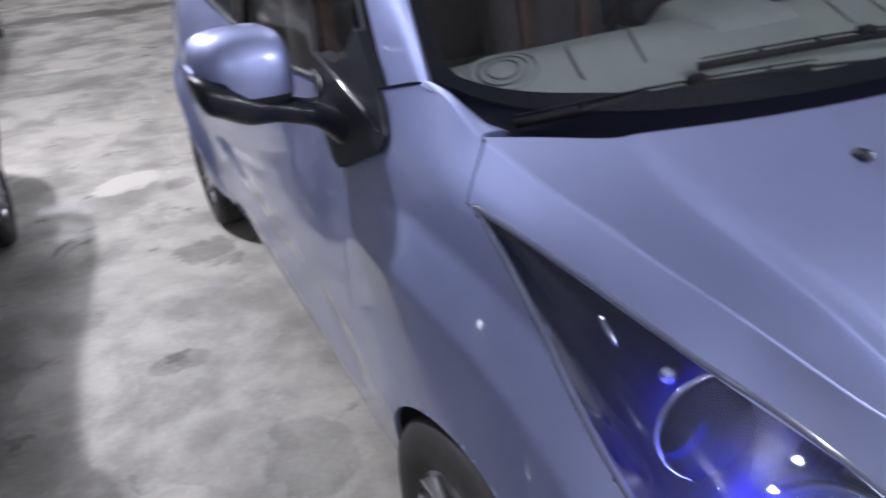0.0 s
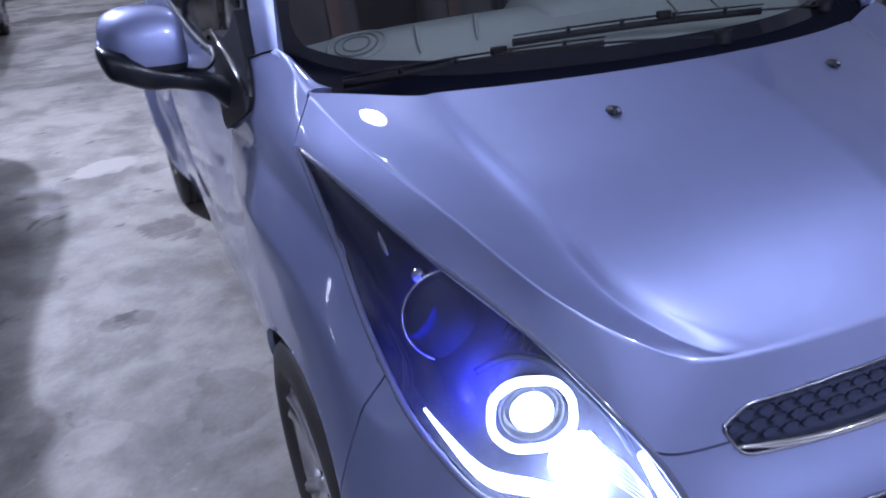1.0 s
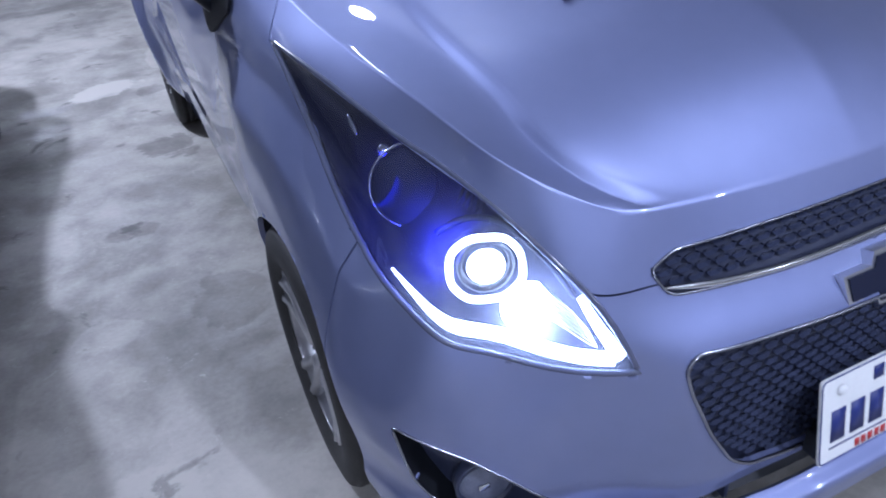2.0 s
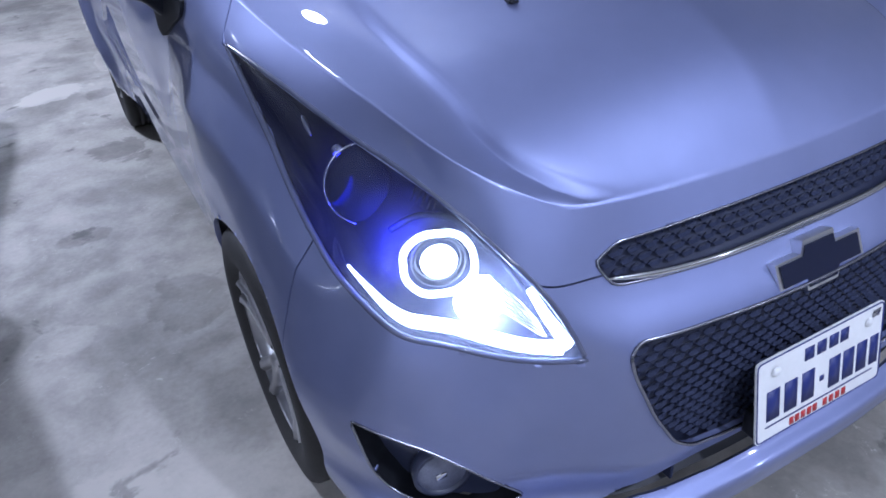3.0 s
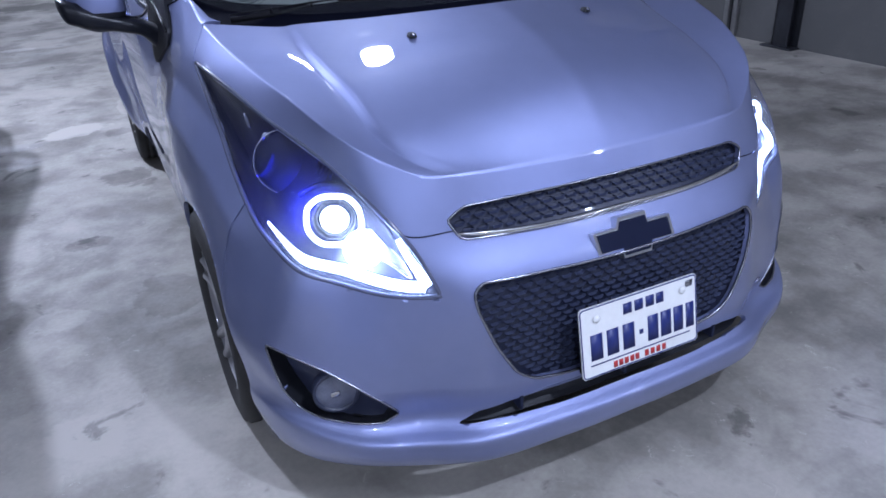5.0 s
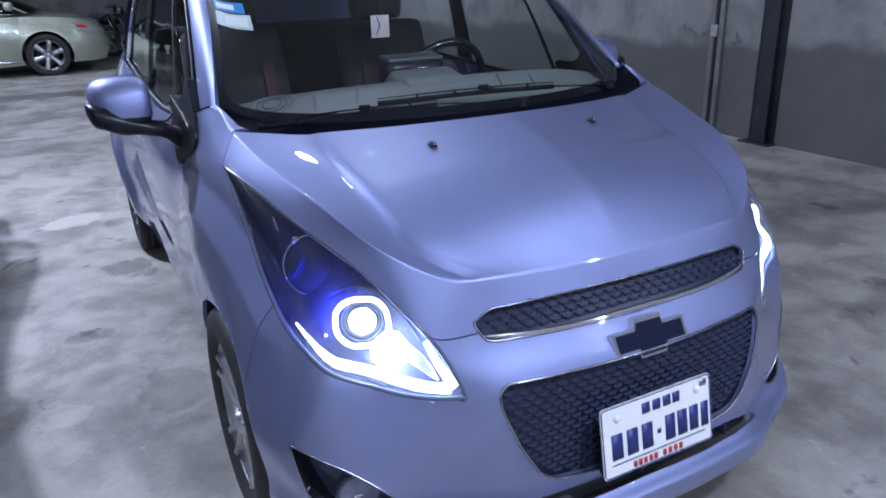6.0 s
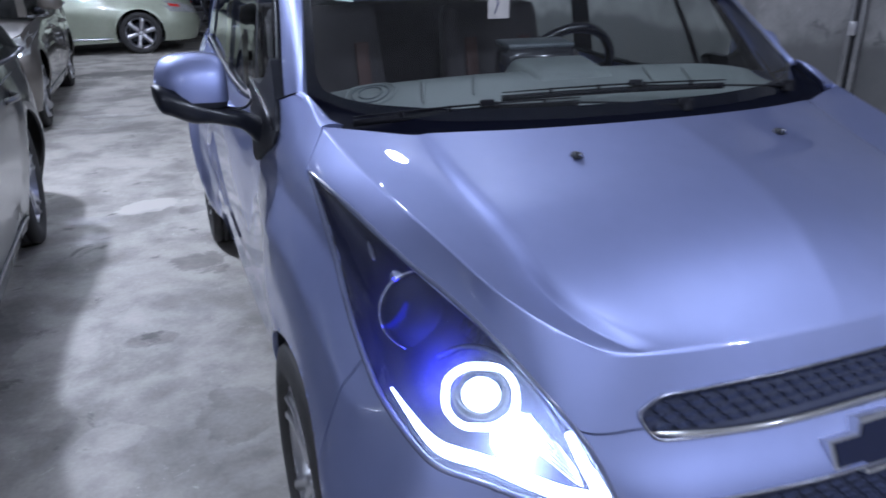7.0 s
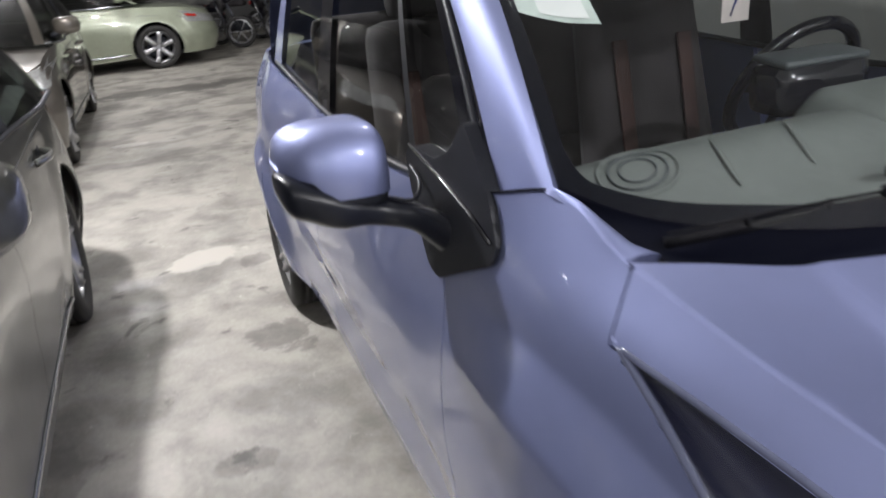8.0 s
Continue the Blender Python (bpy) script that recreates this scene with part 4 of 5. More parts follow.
shut = [tuple(p + np.array([.0005, 0, .0005])) for p in SHELL[-1, HU + HV - 2:] if .958 < p[1] < 1.085]
for right in (True, False):
    side_part("shut_line", tube(shut, .0022, 6), FRIT, car, right)
for half, flag in ((pil, True), (mirrored(pil), False)):
    part("pillar", panel(half, .001, .012), PAINT_BLUE, car)
R_0 = [0, 1.28, 1.444, .21, 1.30, 1.442, .39, 1.355, 1.438, .53, 1.43, 1.432, .592, 1.49, 1.429]
R_1 = [0, 1.75, 1.515, .22, 1.75, 1.512, .42, 1.76, 1.502, .55, 1.78, 1.482, .605, 1.80, 1.462]
R_2 = [0, 2.5, 1.520, .22, 2.5, 1.517, .42, 2.5, 1.507, .55, 2.5, 1.487, .600, 2.5, 1.467]
R_3 = [0, 3.20, 1.470, .21, 3.20, 1.467, .40, 3.18, 1.457, .52, 3.15, 1.437, .575, 3.10, 1.415]
part("roof", panel(both(grid_bm(loft([R_0, R_1, R_2, R_3], 25, 31))), .001, .012), PAINT_BLUE, car)
BELT = [.704, 1.07, 1.008, .716, 1.30, .978, .722, 1.65, .952, .722, 2.10, .968, .716, 2.5, .992, .704, 2.95, 1.015]
WAIST = [.655, 1.305, 1.235, .668, 1.46, 1.235, .672, 1.75, 1.23, .672, 2.1, 1.235, .665, 2.5, 1.24, .648, 2.9, 1.24]
RAIL = [.612, 1.545, 1.41, .608, 1.63, 1.44, .606, 1.82, 1.457, .604, 2.1, 1.464, .600, 2.5, 1.46, .582, 2.85, 1.43]
GLASS = loft([BELT, WAIST, RAIL], 61, 31)
for right in (True, False):
    ob = side_part("side_glass", grid_bm(GLASS - np.array([.006, 0, 0]), lambda i, j: j > 2), SIDE_CLEAR, car, right, "lightly tinted side glass")
    ob.visible_shadow = False
    side_part("belt_moulding", tube([tuple(q) for q in GLASS[0, 8::3]], .009, 8), BLACK, car, right)
    side_part("rail_moulding", tube([tuple(q) for q in GLASS[-1, ::3]], .010, 8), BLACK, car, right)
    front_edge = [tuple(q + np.array([.001, 0, 0])) for q in GLASS[::3, 1]]
    side_part("pillar_moulding", tube(front_edge, .007, 8), BLACK, car, right)
    side_part("quarter_frame", grid_bm(GLASS[:, 0:5] + np.array([.0025, 0, 0])), GLOSS_BLACK, car, right, "black quarter-window frame")
    side_part("b_pillar", grid_bm(GLASS[:, 34:39] + np.array([.002, 0, 0])), GLOSS_BLACK, car, right)
    side_part("quarter_divider", grid_bm(GLASS[:26, 14:16] + np.array([.003, 0, 0])), BLACK, car, right)
    side_part("c_pillar", grid_bm(GLASS[:, 56:61] + np.array([.003, 0, 0])), PAINT_BLUE, car, right)
    side_part("window_frame", grid_bm(np.array([[q + np.array([.004, 0, 0]) for q in GLASS[k, 2:16]] for k in (27, 28, 29, 30)])), PAINT_BLUE, car, right)
back_top = [0, 3.20, 1.47, .21, 3.20, 1.467, .40, 3.18, 1.457, .575, 3.10, 1.415]
back_mid = [0, 3.42, 1.25, .24, 3.41, 1.25, .46, 3.38, 1.245, .645, 3.22, 1.22]
back_low = [0, 3.52, 1.02, .26, 3.51, 1.02, .50, 3.48, 1.02, .70, 3.07, 1.02]
gate = loft([back_low, back_mid, back_top], 25, 17)
part("tailgate", both(grid_bm(gate[:9])), PAINT_BLUE, car)
part("rear_window", both(grid_bm(gate[8:])), SIDE_GLASS, car, "dark tinted rear window")

# black cowl under the windscreen, wipers
rim_in = np.vstack([[p for p in HOOD[-1] if p[0] < .612], lip_in, [p for p in SHELL[-1, HU + HV - 2:] if .956 <= p[1] < 1.06]])
step = np.r_[0, np.cumsum(np.linalg.norm(np.diff(rim_in, axis=0), axis=1))]
foot = np.vstack([SCREEN[0], PILLAR[0, 1:9]])
foot_step = np.r_[0, np.cumsum(np.linalg.norm(np.diff(foot, axis=0), axis=1))]
tt = np.linspace(0, 1, 70)
edge_a = np.stack([np.interp(tt, step / step[-1], rim_in[:, k]) for k in range(3)], 1) + np.array([-.004, .002, -.010])
edge_b = np.stack([np.interp(tt, foot_step / foot_step[-1], foot[:, k]) for k in range(3)], 1) + np.array([0, .010, -.004])
edge_a[:, 0] = np.maximum(edge_a[:, 0], 0)
cowl = np.array([edge_a * (1 - c) + edge_b * c - np.array([0, 0, .012 * math.sin(math.pi * c)]) for c in np.linspace(0, 1, 7)])
part("cowl", both(grid_bm(cowl)), FRIT, car, "black plastic cowl with wiper arms")


WIPER = mat("wiper_black", (0.006, 0.006, 0.008), 0.6, spec=0.12, noise_scale=20, noise_amount=0.3)


def wiper(a, b, c, tip, name="wiper"):
    """Arm from its pivot a over b to the joint c, with a thin jointed blade that ends at tip."""
    root = new(name)
    root.parent = car
    a, b, c, tip = (Vector(q) for q in (a, b, c, tip))
    pts = smooth_line([a, b, c], 14)
    part("wiper_arm", tube(pts, [.0050 - .0001 * i for i in range(14)], 8, flat=.55), WIPER, root)
    tail = c + (c - tip) * .72
    line = [Vector(q) for q in smooth_line([tail, c + Vector((0, .002, .003)), tip], 20)]
    part("wiper_blade", tube([q + Vector((0, .004, -.012)) for q in line], .0035, 6, flat=2.2), WIPER, root)
    part("blade_frame", tube([q + Vector((0, .001, .001)) for q in line], [.0018 + .0014 * math.sin(math.pi * i / 19) for i in range(20)], 8, flat=.7), WIPER, root)
    for k in (3, 7, 11, 15):
        part("claw", tube([line[k] + Vector((0, .001, .003)), line[k] + Vector((0, .004, -.010))], .004, 6), WIPER, root)
    part("joint", box((.030, .012, .014), c + Vector((0, 0, .006)), .003), WIPER, root)
    part("pivot", lathe([(0, 0), (.012, .008), (.014, .016), (-.01, .018)], 16, "z", at=a), WIPER, root)
    return root


wiper((.10, .690, 1.010), (-.12, .716, 1.026), (-.34, .765, 1.026), (-.604, .832, 1.010))
wiper((.50, .800, 1.012), (.28, .760, 1.032), (.02, .765, 1.046), (-.278, .82, 1.040))

# washer nozzles
for x in (-.258, .228):
    col = int(np.argmin(np.abs(HOOD[50, :, 0] - abs(x))))
    zz = float(np.interp(.545, HOOD[:, col, 1], HOOD[:, col, 2]))
    noz = new("washer_nozzle")
    noz.parent = car
    part("nozzle_body", box((.020, .026, .012), (x, .545, zz + .005), .004, taper=.7), BLACK, noz)
    part("jet", lathe([(-.003, 0), (-.003, .003), (.003, .003)], 10, "y", at=(x, .533, zz + .008)), SATIN, noz)


GLOSS_ARM = mat("satin_black_plastic", (0.008, 0.009, 0.014), 0.30, spec=0.4, noise_scale=8, noise_amount=0.2, bump=0.05, bump_scale=500)

# ---- door mirrors ----
def door_mirror(right):
    root = new("door_mirror")
    root.parent = car
    def blob(c, r, power=2.6, cut=None, n=28, m=16):
        bm = bmesh.new()
        rows = []
        for i in range(m + 1):
            th = math.pi * i / m - math.pi / 2
            row = []
            for k in range(n):
                ph = 2 * math.pi * k / n
                d = [math.cos(th) * math.cos(ph), math.cos(th) * math.sin(ph), math.sin(th)]
                q = [math.copysign(abs(t) ** (2 / power), t) for t in d]
                row.append(Vector((c[0] + q[0] * r[0], c[1] + q[1] * r[1], c[2] + q[2] * r[2])))
            rows.append(row)
        vs = [[bm.verts.new(q) for q in row] for row in rows]
        for i in range(m):
            for k in range(n):
                bm.faces.new((vs[i][k], vs[i][(k + 1) % n], vs[i + 1][(k + 1) % n], vs[i + 1][k]))
        bmesh.ops.remove_doubles(bm, verts=bm.verts, dist=1e-5)
        bmesh.ops.recalc_face_normals(bm, faces=bm.faces)
        return bm
    def shape(bm, grow=0.0):
        for v in bm.verts:
            t = (v.co.x - .875) / .09
            v.co.y += .055 * max(0, t) ** 2 - .012
            v.co.z -= .016 * max(0, t) ** 2 * (1 if v.co.z > 1.03 else -.6)
            if v.co.z > 1.03:
                v.co.y += .035 * ((v.co.z - 1.03) / .08) ** 2
        return bm
    cap = shape(blob((.885, 1.30, 1.030), (.094, .066, .084), 4.2, n=40, m=26))
    def small(bm):
        c = Vector((.885, 1.30, 1.005))
        for v in bm.verts:
            v.co = c + (v.co - c) * .89
        return bm
    cut = [(.70, 1.2), (.70, .986), (.900, .992), (.930, 1.024), (.985, 1.036), (1.1, 1.036), (1.1, 1.2)]
    top = carve(cap, cut, X_, Z_, lambda c: True)
    side_part("mirror_cap", panel(small(top), .001, .006), PAINT_BLUE, root, right, "silver-blue mirror cap")
    for v in cap.verts:
        v.co += (Vector((.875, 1.30, 1.02)) - v.co) * .03
        v.co.z = max(v.co.z, .972 + .35 * max(0, v.co.x - .86))
    side_part("mirror_shell", small(cap), BLACK, root, right, "black lower shell")
    glass = box((.15, .004, .105), (.872, 1.352, 1.035), .002)
    side_part("mirror_glass", small(glass), CHROME, root, right, "mirror glass")
    # one black moulding: the foot of the housing runs on as the arm down to the corner panel
    run = [(.976, 1.306, 1.018, .012, .012), (.966, 1.300, 1.005, .045, .029), (.935, 1.292, .992, .058, .034), (.892, 1.288, .974, .060, .034), (.850, 1.285, .963, .052, .026),
           (.812, 1.272, .952, .040, .023), (.782, 1.250, .946, .036, .024), (.757, 1.218, .930, .040, .032), (.732, 1.190, .912, .050, .040)]
    k = np.r_[0, np.cumsum(np.linalg.norm(np.diff(np.array(run)[:, :3], axis=0), axis=1))]
    fine = spline(k, np.array(run), np.linspace(0, k[-1], 34))
    rows = []
    for x, y, z, ry, rz in fine:
        rows.append([(x, y + ry * math.copysign(abs(math.cos(a)) ** .7, math.cos(a)), z + rz * math.copysign(abs(math.sin(a)) ** .7, math.sin(a)))
                     for a in np.linspace(0, 2 * math.pi, 29)])
    moulding = grid_bm(rows)
    ends = [e for e in moulding.edges if e.is_boundary]
    bmesh.ops.holes_fill(moulding, edges=ends)
    bmesh.ops.recalc_face_normals(moulding, faces=moulding.faces)
    side_part("mirror_arm", moulding, GLOSS_ARM, root, right, "black mirror foot and arm")
    fillet = tube(smooth_line([(.815, 1.262, .977), (.775, 1.232, .975), (.752, 1.265, .985), (.748, 1.32, 1.004)], 14), .0035, 8)
    side_part("arm_edge", fillet, GLOSS_ARM, root, right)
    sail = [(1.055, 1.004), (1.022, .955), (1.03, .926), (1.093, .897), (1.185, .853), (1.225, .862), (1.27, .90), (1.35, .985), (1.37, 1.015), (1.34, 1.032), (1.25, 1.028), (1.20, 1.05), (1.17, 1.10), (1.11, 1.055)]
    pts = []
    for y, z in rounded(sail, .012, 3):
        hit = SKIN.ray_cast(Vector((2, y, min(z, .90))), Vector((-1, 0, 0)))[0]
        pts.append(Vector((hit.x, y, z)))
    bm = bmesh.new()
    a = [bm.verts.new((.7485 + (p.y - 1.1) * .05 - (p.z - .90) * .21, p.y, p.z)) for p in pts]
    b = [bm.verts.new(v.co + Vector((-.03, 0, 0))) for v in a]
    bm.faces.new(a)
    for i in range(len(a)):
        j = (i + 1) % len(a)
        bm.faces.new((a[j], a[i], b[i], b[j]))
    bmesh.ops.recalc_face_normals(bm, faces=bm.faces)
    side_part("sail_panel", bm, BLACK, root, right, "black corner panel", smooth=False)
    ridge = [(1.35, 1.033), (1.20, 1.004), (1.10, .980), (1.035, .958)]
    side_part("sail_ridge", tube([(.752 + (y - 1.1) * .05 - (z - .90) * .21, y, z) for y, z in ridge], .004, 8, flat=.6), GLOSS_BLACK, root, right)


door_mirror(True)
door_mirror(False)


# ---- wheels ----
def wheel(name, m, parent, r=.287, w=.175, spokes=5, rim=.203, twin=True, alloy=None):
    """Tyre with tread grooves and a spoked rim; its outer face looks along +x."""
    root = new(name)
    root.parent = parent
    root.matrix_basis = m
    h = w / 2
    prof = [(-h * .8, rim * .96), (-h * .98, rim * 1.08), (-h, (rim + r) / 2), (-h * .92, r * .965), (-h * .78, r * .995)]
    for g in (-.45, -.15, .15, .45):
        prof += [(h * (g - .06), r), (h * (g - .05), r - .007), (h * (g + .05), r - .007), (h * (g + .06), r)]
    prof += [(h * .78, r * .995), (h * .92, r * .965), (h, (rim + r) / 2), (h * .98, rim * 1.08), (h * .8, rim * .96)]
    part("tyre", lathe(prof, 56), RUBBER, root, "black rubber tyre")
    part("rim", lathe([(-h * .7, rim * .97), (h * .80, rim * .97), (h * .88, rim * 1.02), (h * .82, rim * 1.03), (h * .74, rim * .95), (h * .30, rim * .86), (-h * .2, rim * .84)], 48), alloy or ALLOY, root, "silver alloy rim")
    part("brake_disc", lathe([(0, .02), (0, rim * .68), (-.012, rim * .68)], 32), STEEL_DARK, root)
    hub = lathe([(h * .15, .0), (h * .62, .0), (h * .66, .022), (h * .58, .032), (h * .5, .055), (h * .1, .06)], 28)
    part("hub_cap", hub, alloy or ALLOY, root)
    for k in range(spokes):
        a0 = 2 * math.pi * k / spokes + .3
        for da in ((-.13, .13) if twin else (0,)):
            bm = bmesh.new()
            pts = [Vector((h * x, math.cos(a0 + da * f) * q, math.sin(a0 + da * f) * q)) for x, q, f in ((.55, .035, .6), (.60, rim * .45, .9), (.62, rim * .75, 1.1), (.70, rim * .96, 1.3))]
            tube(pts, [.016, .014, .014, .018] if twin else [.036, .036, .040, .050], 8, bm=bm)
            part("spoke", bm, alloy or ALLOY, root)
    for k in range(5):
        a0 = 2 * math.pi * k / 5 + .9
        part("wheel_nut", lathe([(h * .52, .0), (h * .66, .0), (h * .66, .006), (h * .52, .008)], 6, at=(0, math.cos(a0) * .042, math.sin(a0) * .042)), STEEL_DARK, root)
    return root


for axle in (AXLE_F, AXLE_R):
    wheel("wheel", pose(.712, axle, WHEEL_R), car)
    wheel("wheel", pose(-.712, axle, WHEEL_R, 0, 0, 180), car)
    for s in (1, -1):
        well = []
        for a in np.linspace(-.3, math.pi + .3, 24):
            well.append([(s * x, axle + .328 * math.cos(a), .285 + .328 * math.sin(a)) for x in (.80, .60, .45)])
        if s < 0:
            well = [r[::-1] for r in well]
        for r in well:
            for i, q in enumerate(r):
                if abs(q[0]) > .7:
                    hit = SKIN.ray_cast(Vector((2, q[1], max(q[2], .2))), Vector((-1, 0, 0)))[0]
                    r[i] = (s * ((hit.x if hit else .74) - .012), q[1], q[2])
        part("wheel_well", grid_bm(well), BLACK, car, "black wheel-arch liner")
part("underbody", box((1.36, 3.2, .05), (0, 1.85, .20), .01), BLACK, car)
part("engine_bay", box((1.10, .45, .50), (0, .52, .48), .02), BLACK, car)

# door handles
for right in (True, False):
    for y, z in ((2.00, .865),):
        hit, hn, _, _ = SKIN.ray_cast(Vector((2, y, z)), Vector((-1, 0, 0)))
        grip = smooth_line([(hit.x, y - .085, z), (hit.x + .028, y - .05, z + .004), (hit.x + .030, y + .05, z + .006), (hit.x, y + .085, z + .004)], 14)
        side_part("door_handle", tube(grip, .011, 8, flat=1.3), PAINT_BLUE, car, right)

# ---- cabin ----
dash_rows = [[0, .68, .985, .30, .72, .985, .52, .82, .985, .64, .93, .99],
             [0, .86, 1.020, .30, .88, 1.015, .52, .95, 1.005, .64, 1.02, .995],
             [0, 1.04, 1.050, .30, 1.05, 1.046, .52, 1.08, 1.030, .64, 1.11, 1.010],
             [0, 1.12, .99, .30, 1.13, .985, .52, 1.15, .975, .64, 1.17, .965],
             [0, 1.10, .80, .30, 1.11, .80, .52, 1.12, .80, .64, 1.14, .80]]
dash_l = grid_bm(loft(dash_rows, 31, 41))
dash = part("dashboard", both(dash_l), DASH, car, "grey moulded dashboard")
hump = box((.27, .20, .075), (-.02, 1.02, 1.030), 0, Matrix.Rotation(.20, 3, "X"), taper=.78)
bmesh.ops.bevel(hump, geom=list(hump.edges), offset=.022, segments=4, profile=.5, affect="EDGES")
part("dash_hump", hump, DASH, car, "grey hump over the middle of the dashboard")
pod = new("instrument_pod")
pod.parent = car
POD_GREY = mat("pod_grey", (0.07, 0.08, 0.085), 0.4, noise_scale=10, noise_amount=0.1)
part("pod_case", box((.215, .10, .10), (.022, 1.235, 1.045), .032), GLOSS_BLACK, pod, "gloss black instrument pod")
part("pod_lid", box((.20, .085, .014), (.022, 1.235, 1.097), .006, Matrix.Rotation(.10, 3, "X")), POD_GREY, pod, "grey lid")
DASH_TREE = BVHTree.FromObject(dash, bpy.context.evaluated_depsgraph_get())


def on_dash(x, y, up=.001):
    return DASH_TREE.ray_cast(Vector((x, y, 2)), Vector((0, 0, -1)))[0] + Vector((0, 0, up))


for (xa, ya), (xb, yb) in (((-.39, 1.015), (-.423, .915)), ((-.257, 1.015), (-.305, .91)), ((.20, .985), (.165, .885)), ((.32, .985), (.285, .885))):
    line = [on_dash(xa + (xb - xa) * k / 9, ya + (yb - ya) * k / 9, .003) for k in range(10)]
    part("demister_vent", tube(line, [.001 + .0035 * math.sin(math.pi * (k + .5) / 10) for k in range(10)], 8, flat=.8), DASH, car)
for r, thick, m in ((.052, .0028, DASH), (.038, .0022, POD_GREY), (.024, .002, POD_GREY)):
    ring = [on_dash(-.515 + r * 1.1 * math.cos(a), 1.015 + r * math.sin(a), .0015) for a in np.linspace(0, 2 * math.pi, 30, endpoint=False)]
    part("speaker_ring", tube(ring, thick, 6, closed=True), m, car)
wheel_root = new("steering_wheel")
wheel_root.parent = car
wheel_root.matrix_basis = pose(.30, 1.54, .968, 118, 0, 0)
part("wheel_rim", tube([(.166 * math.cos(a), .166 * math.sin(a), 0) for a in np.linspace(0, 2 * math.pi, 40, endpoint=False)], .016, 10, closed=True), GLOSS_BLACK, wheel_root, "dark leather rim")
part("wheel_boss", lathe([(-.03, 0), (.02, 0), (.025, .03), (.01, .07), (-.03, .075)], 24, "z"), SEAT, wheel_root)
for a in (0.1, math.pi - .1, -math.pi / 2):
    part("wheel_spoke", tube([(0, 0, 0), (.145 * math.cos(a), .145 * math.sin(a), 0)], .016, 8, flat=.5), BLACK, wheel_root)


def car_seat(x, y, parent):
    root = new("seat")
    root.parent = parent
    root.matrix_basis = pose(x, y, 0)
    part("cushion", box((.48, .50, .16), (0, 0, .50), .05), SEAT, root)
    part("backrest", box((.47, .15, .62), (0, .30, .86), .05, Matrix.Rotation(-.22, 3, "X"), taper=.86), SEAT, root, "dark fabric backrest")
    for dx in (-.12, .12):
        part("stripe", box((.05, .012, .44), (dx, .205, .82), .004, Matrix.Rotation(-.22, 3, "X")), SEAT_RED, root, "maroon stripe")
    part("headrest", box((.25, .10, .17), (0, .40, 1.25), .04), SEAT, root)
    for dx in (-.06, .06):
        part("headrest_post", tube([(dx, .37, 1.12), (dx, .395, 1.20)], .006, 8), SATIN, root)
    return root


car_seat(-.35, 1.86, car)
car_seat(.35, 1.90, car)
bench = new("rear_bench")
bench.parent = car
part("cushion", box((1.15, .48, .16), (0, 2.55, .52), .05), SEAT, bench)
part("backrest", box((1.15, .15, .58), (0, 2.86, .86), .05), SEAT, bench)
part("roof_lining", both(grid_bm(loft([R_0, R_1, R_2, R_3], 25, 31)[::-1] - np.array([0, 0, .03]))), PLASTER, car, "pale roof lining")
part("cabin_floor", box((1.25, 2.1, .03), (0, 2.1, .30)), BLACK, car)
# mirror on the windscreen, hanging card, stickers
rv = new("inner_mirror")
rv.parent = car
part("mirror_case", box((.22, .035, .065), (-.01, 1.42, 1.365), .015), BLACK, rv)
part("mirror_stalk", tube([(0, 1.42, 1.37), (0, 1.33, 1.432)], .008, 8), BLACK, rv)
CARD = mat("cream_card", (0.52, 0.47, 0.45), 0.6, noise_scale=30, noise_amount=0.15)
tag = thing("hanging_card", "small white card hanging on a cord from the inner mirror", "card")
part("cord", tube([(.006, 1.405, 1.345), (.004, 1.402, 1.28), (.008, 1.40, 1.228)], .0016, 6), STEEL_DARK, tag)
part("card", box((.068, .0016, .074), (.008, 1.40, 1.190), .0006), CARD, tag)
part("ribbon", tube([(-.004, 1.398, 1.222), (.006, 1.3975, 1.195), (-.006, 1.3975, 1.165)], .0035, 6, flat=.4), INK_BLUE, tag, "dark blue ribbon")


def sticker(name, a0, a1, b0, b1, material, label, inner=.006):
    rows = [[tuple(flip(screen_at(a, b, inner))) for a in np.linspace(a1, a0, 5)] for b in np.linspace(b0, b1, 5)]
    return tagged(part(name, grid_bm(rows), material, car), label)


sticker("windscreen_sticker", .68, .94, .575, .645, STICKER_BLUE, "blue and white windscreen sticker")
sticker("sticker_field", .73, .895, .592, .628, WHITE, "white field", .005)
sticker("windscreen_sticker", .66, .94, .475, .567, STICKER_PALE, "pale green paper windscreen sticker")
sticker("sticker_field", .68, .82, .49, .55, WHITE, "pale field", .005)

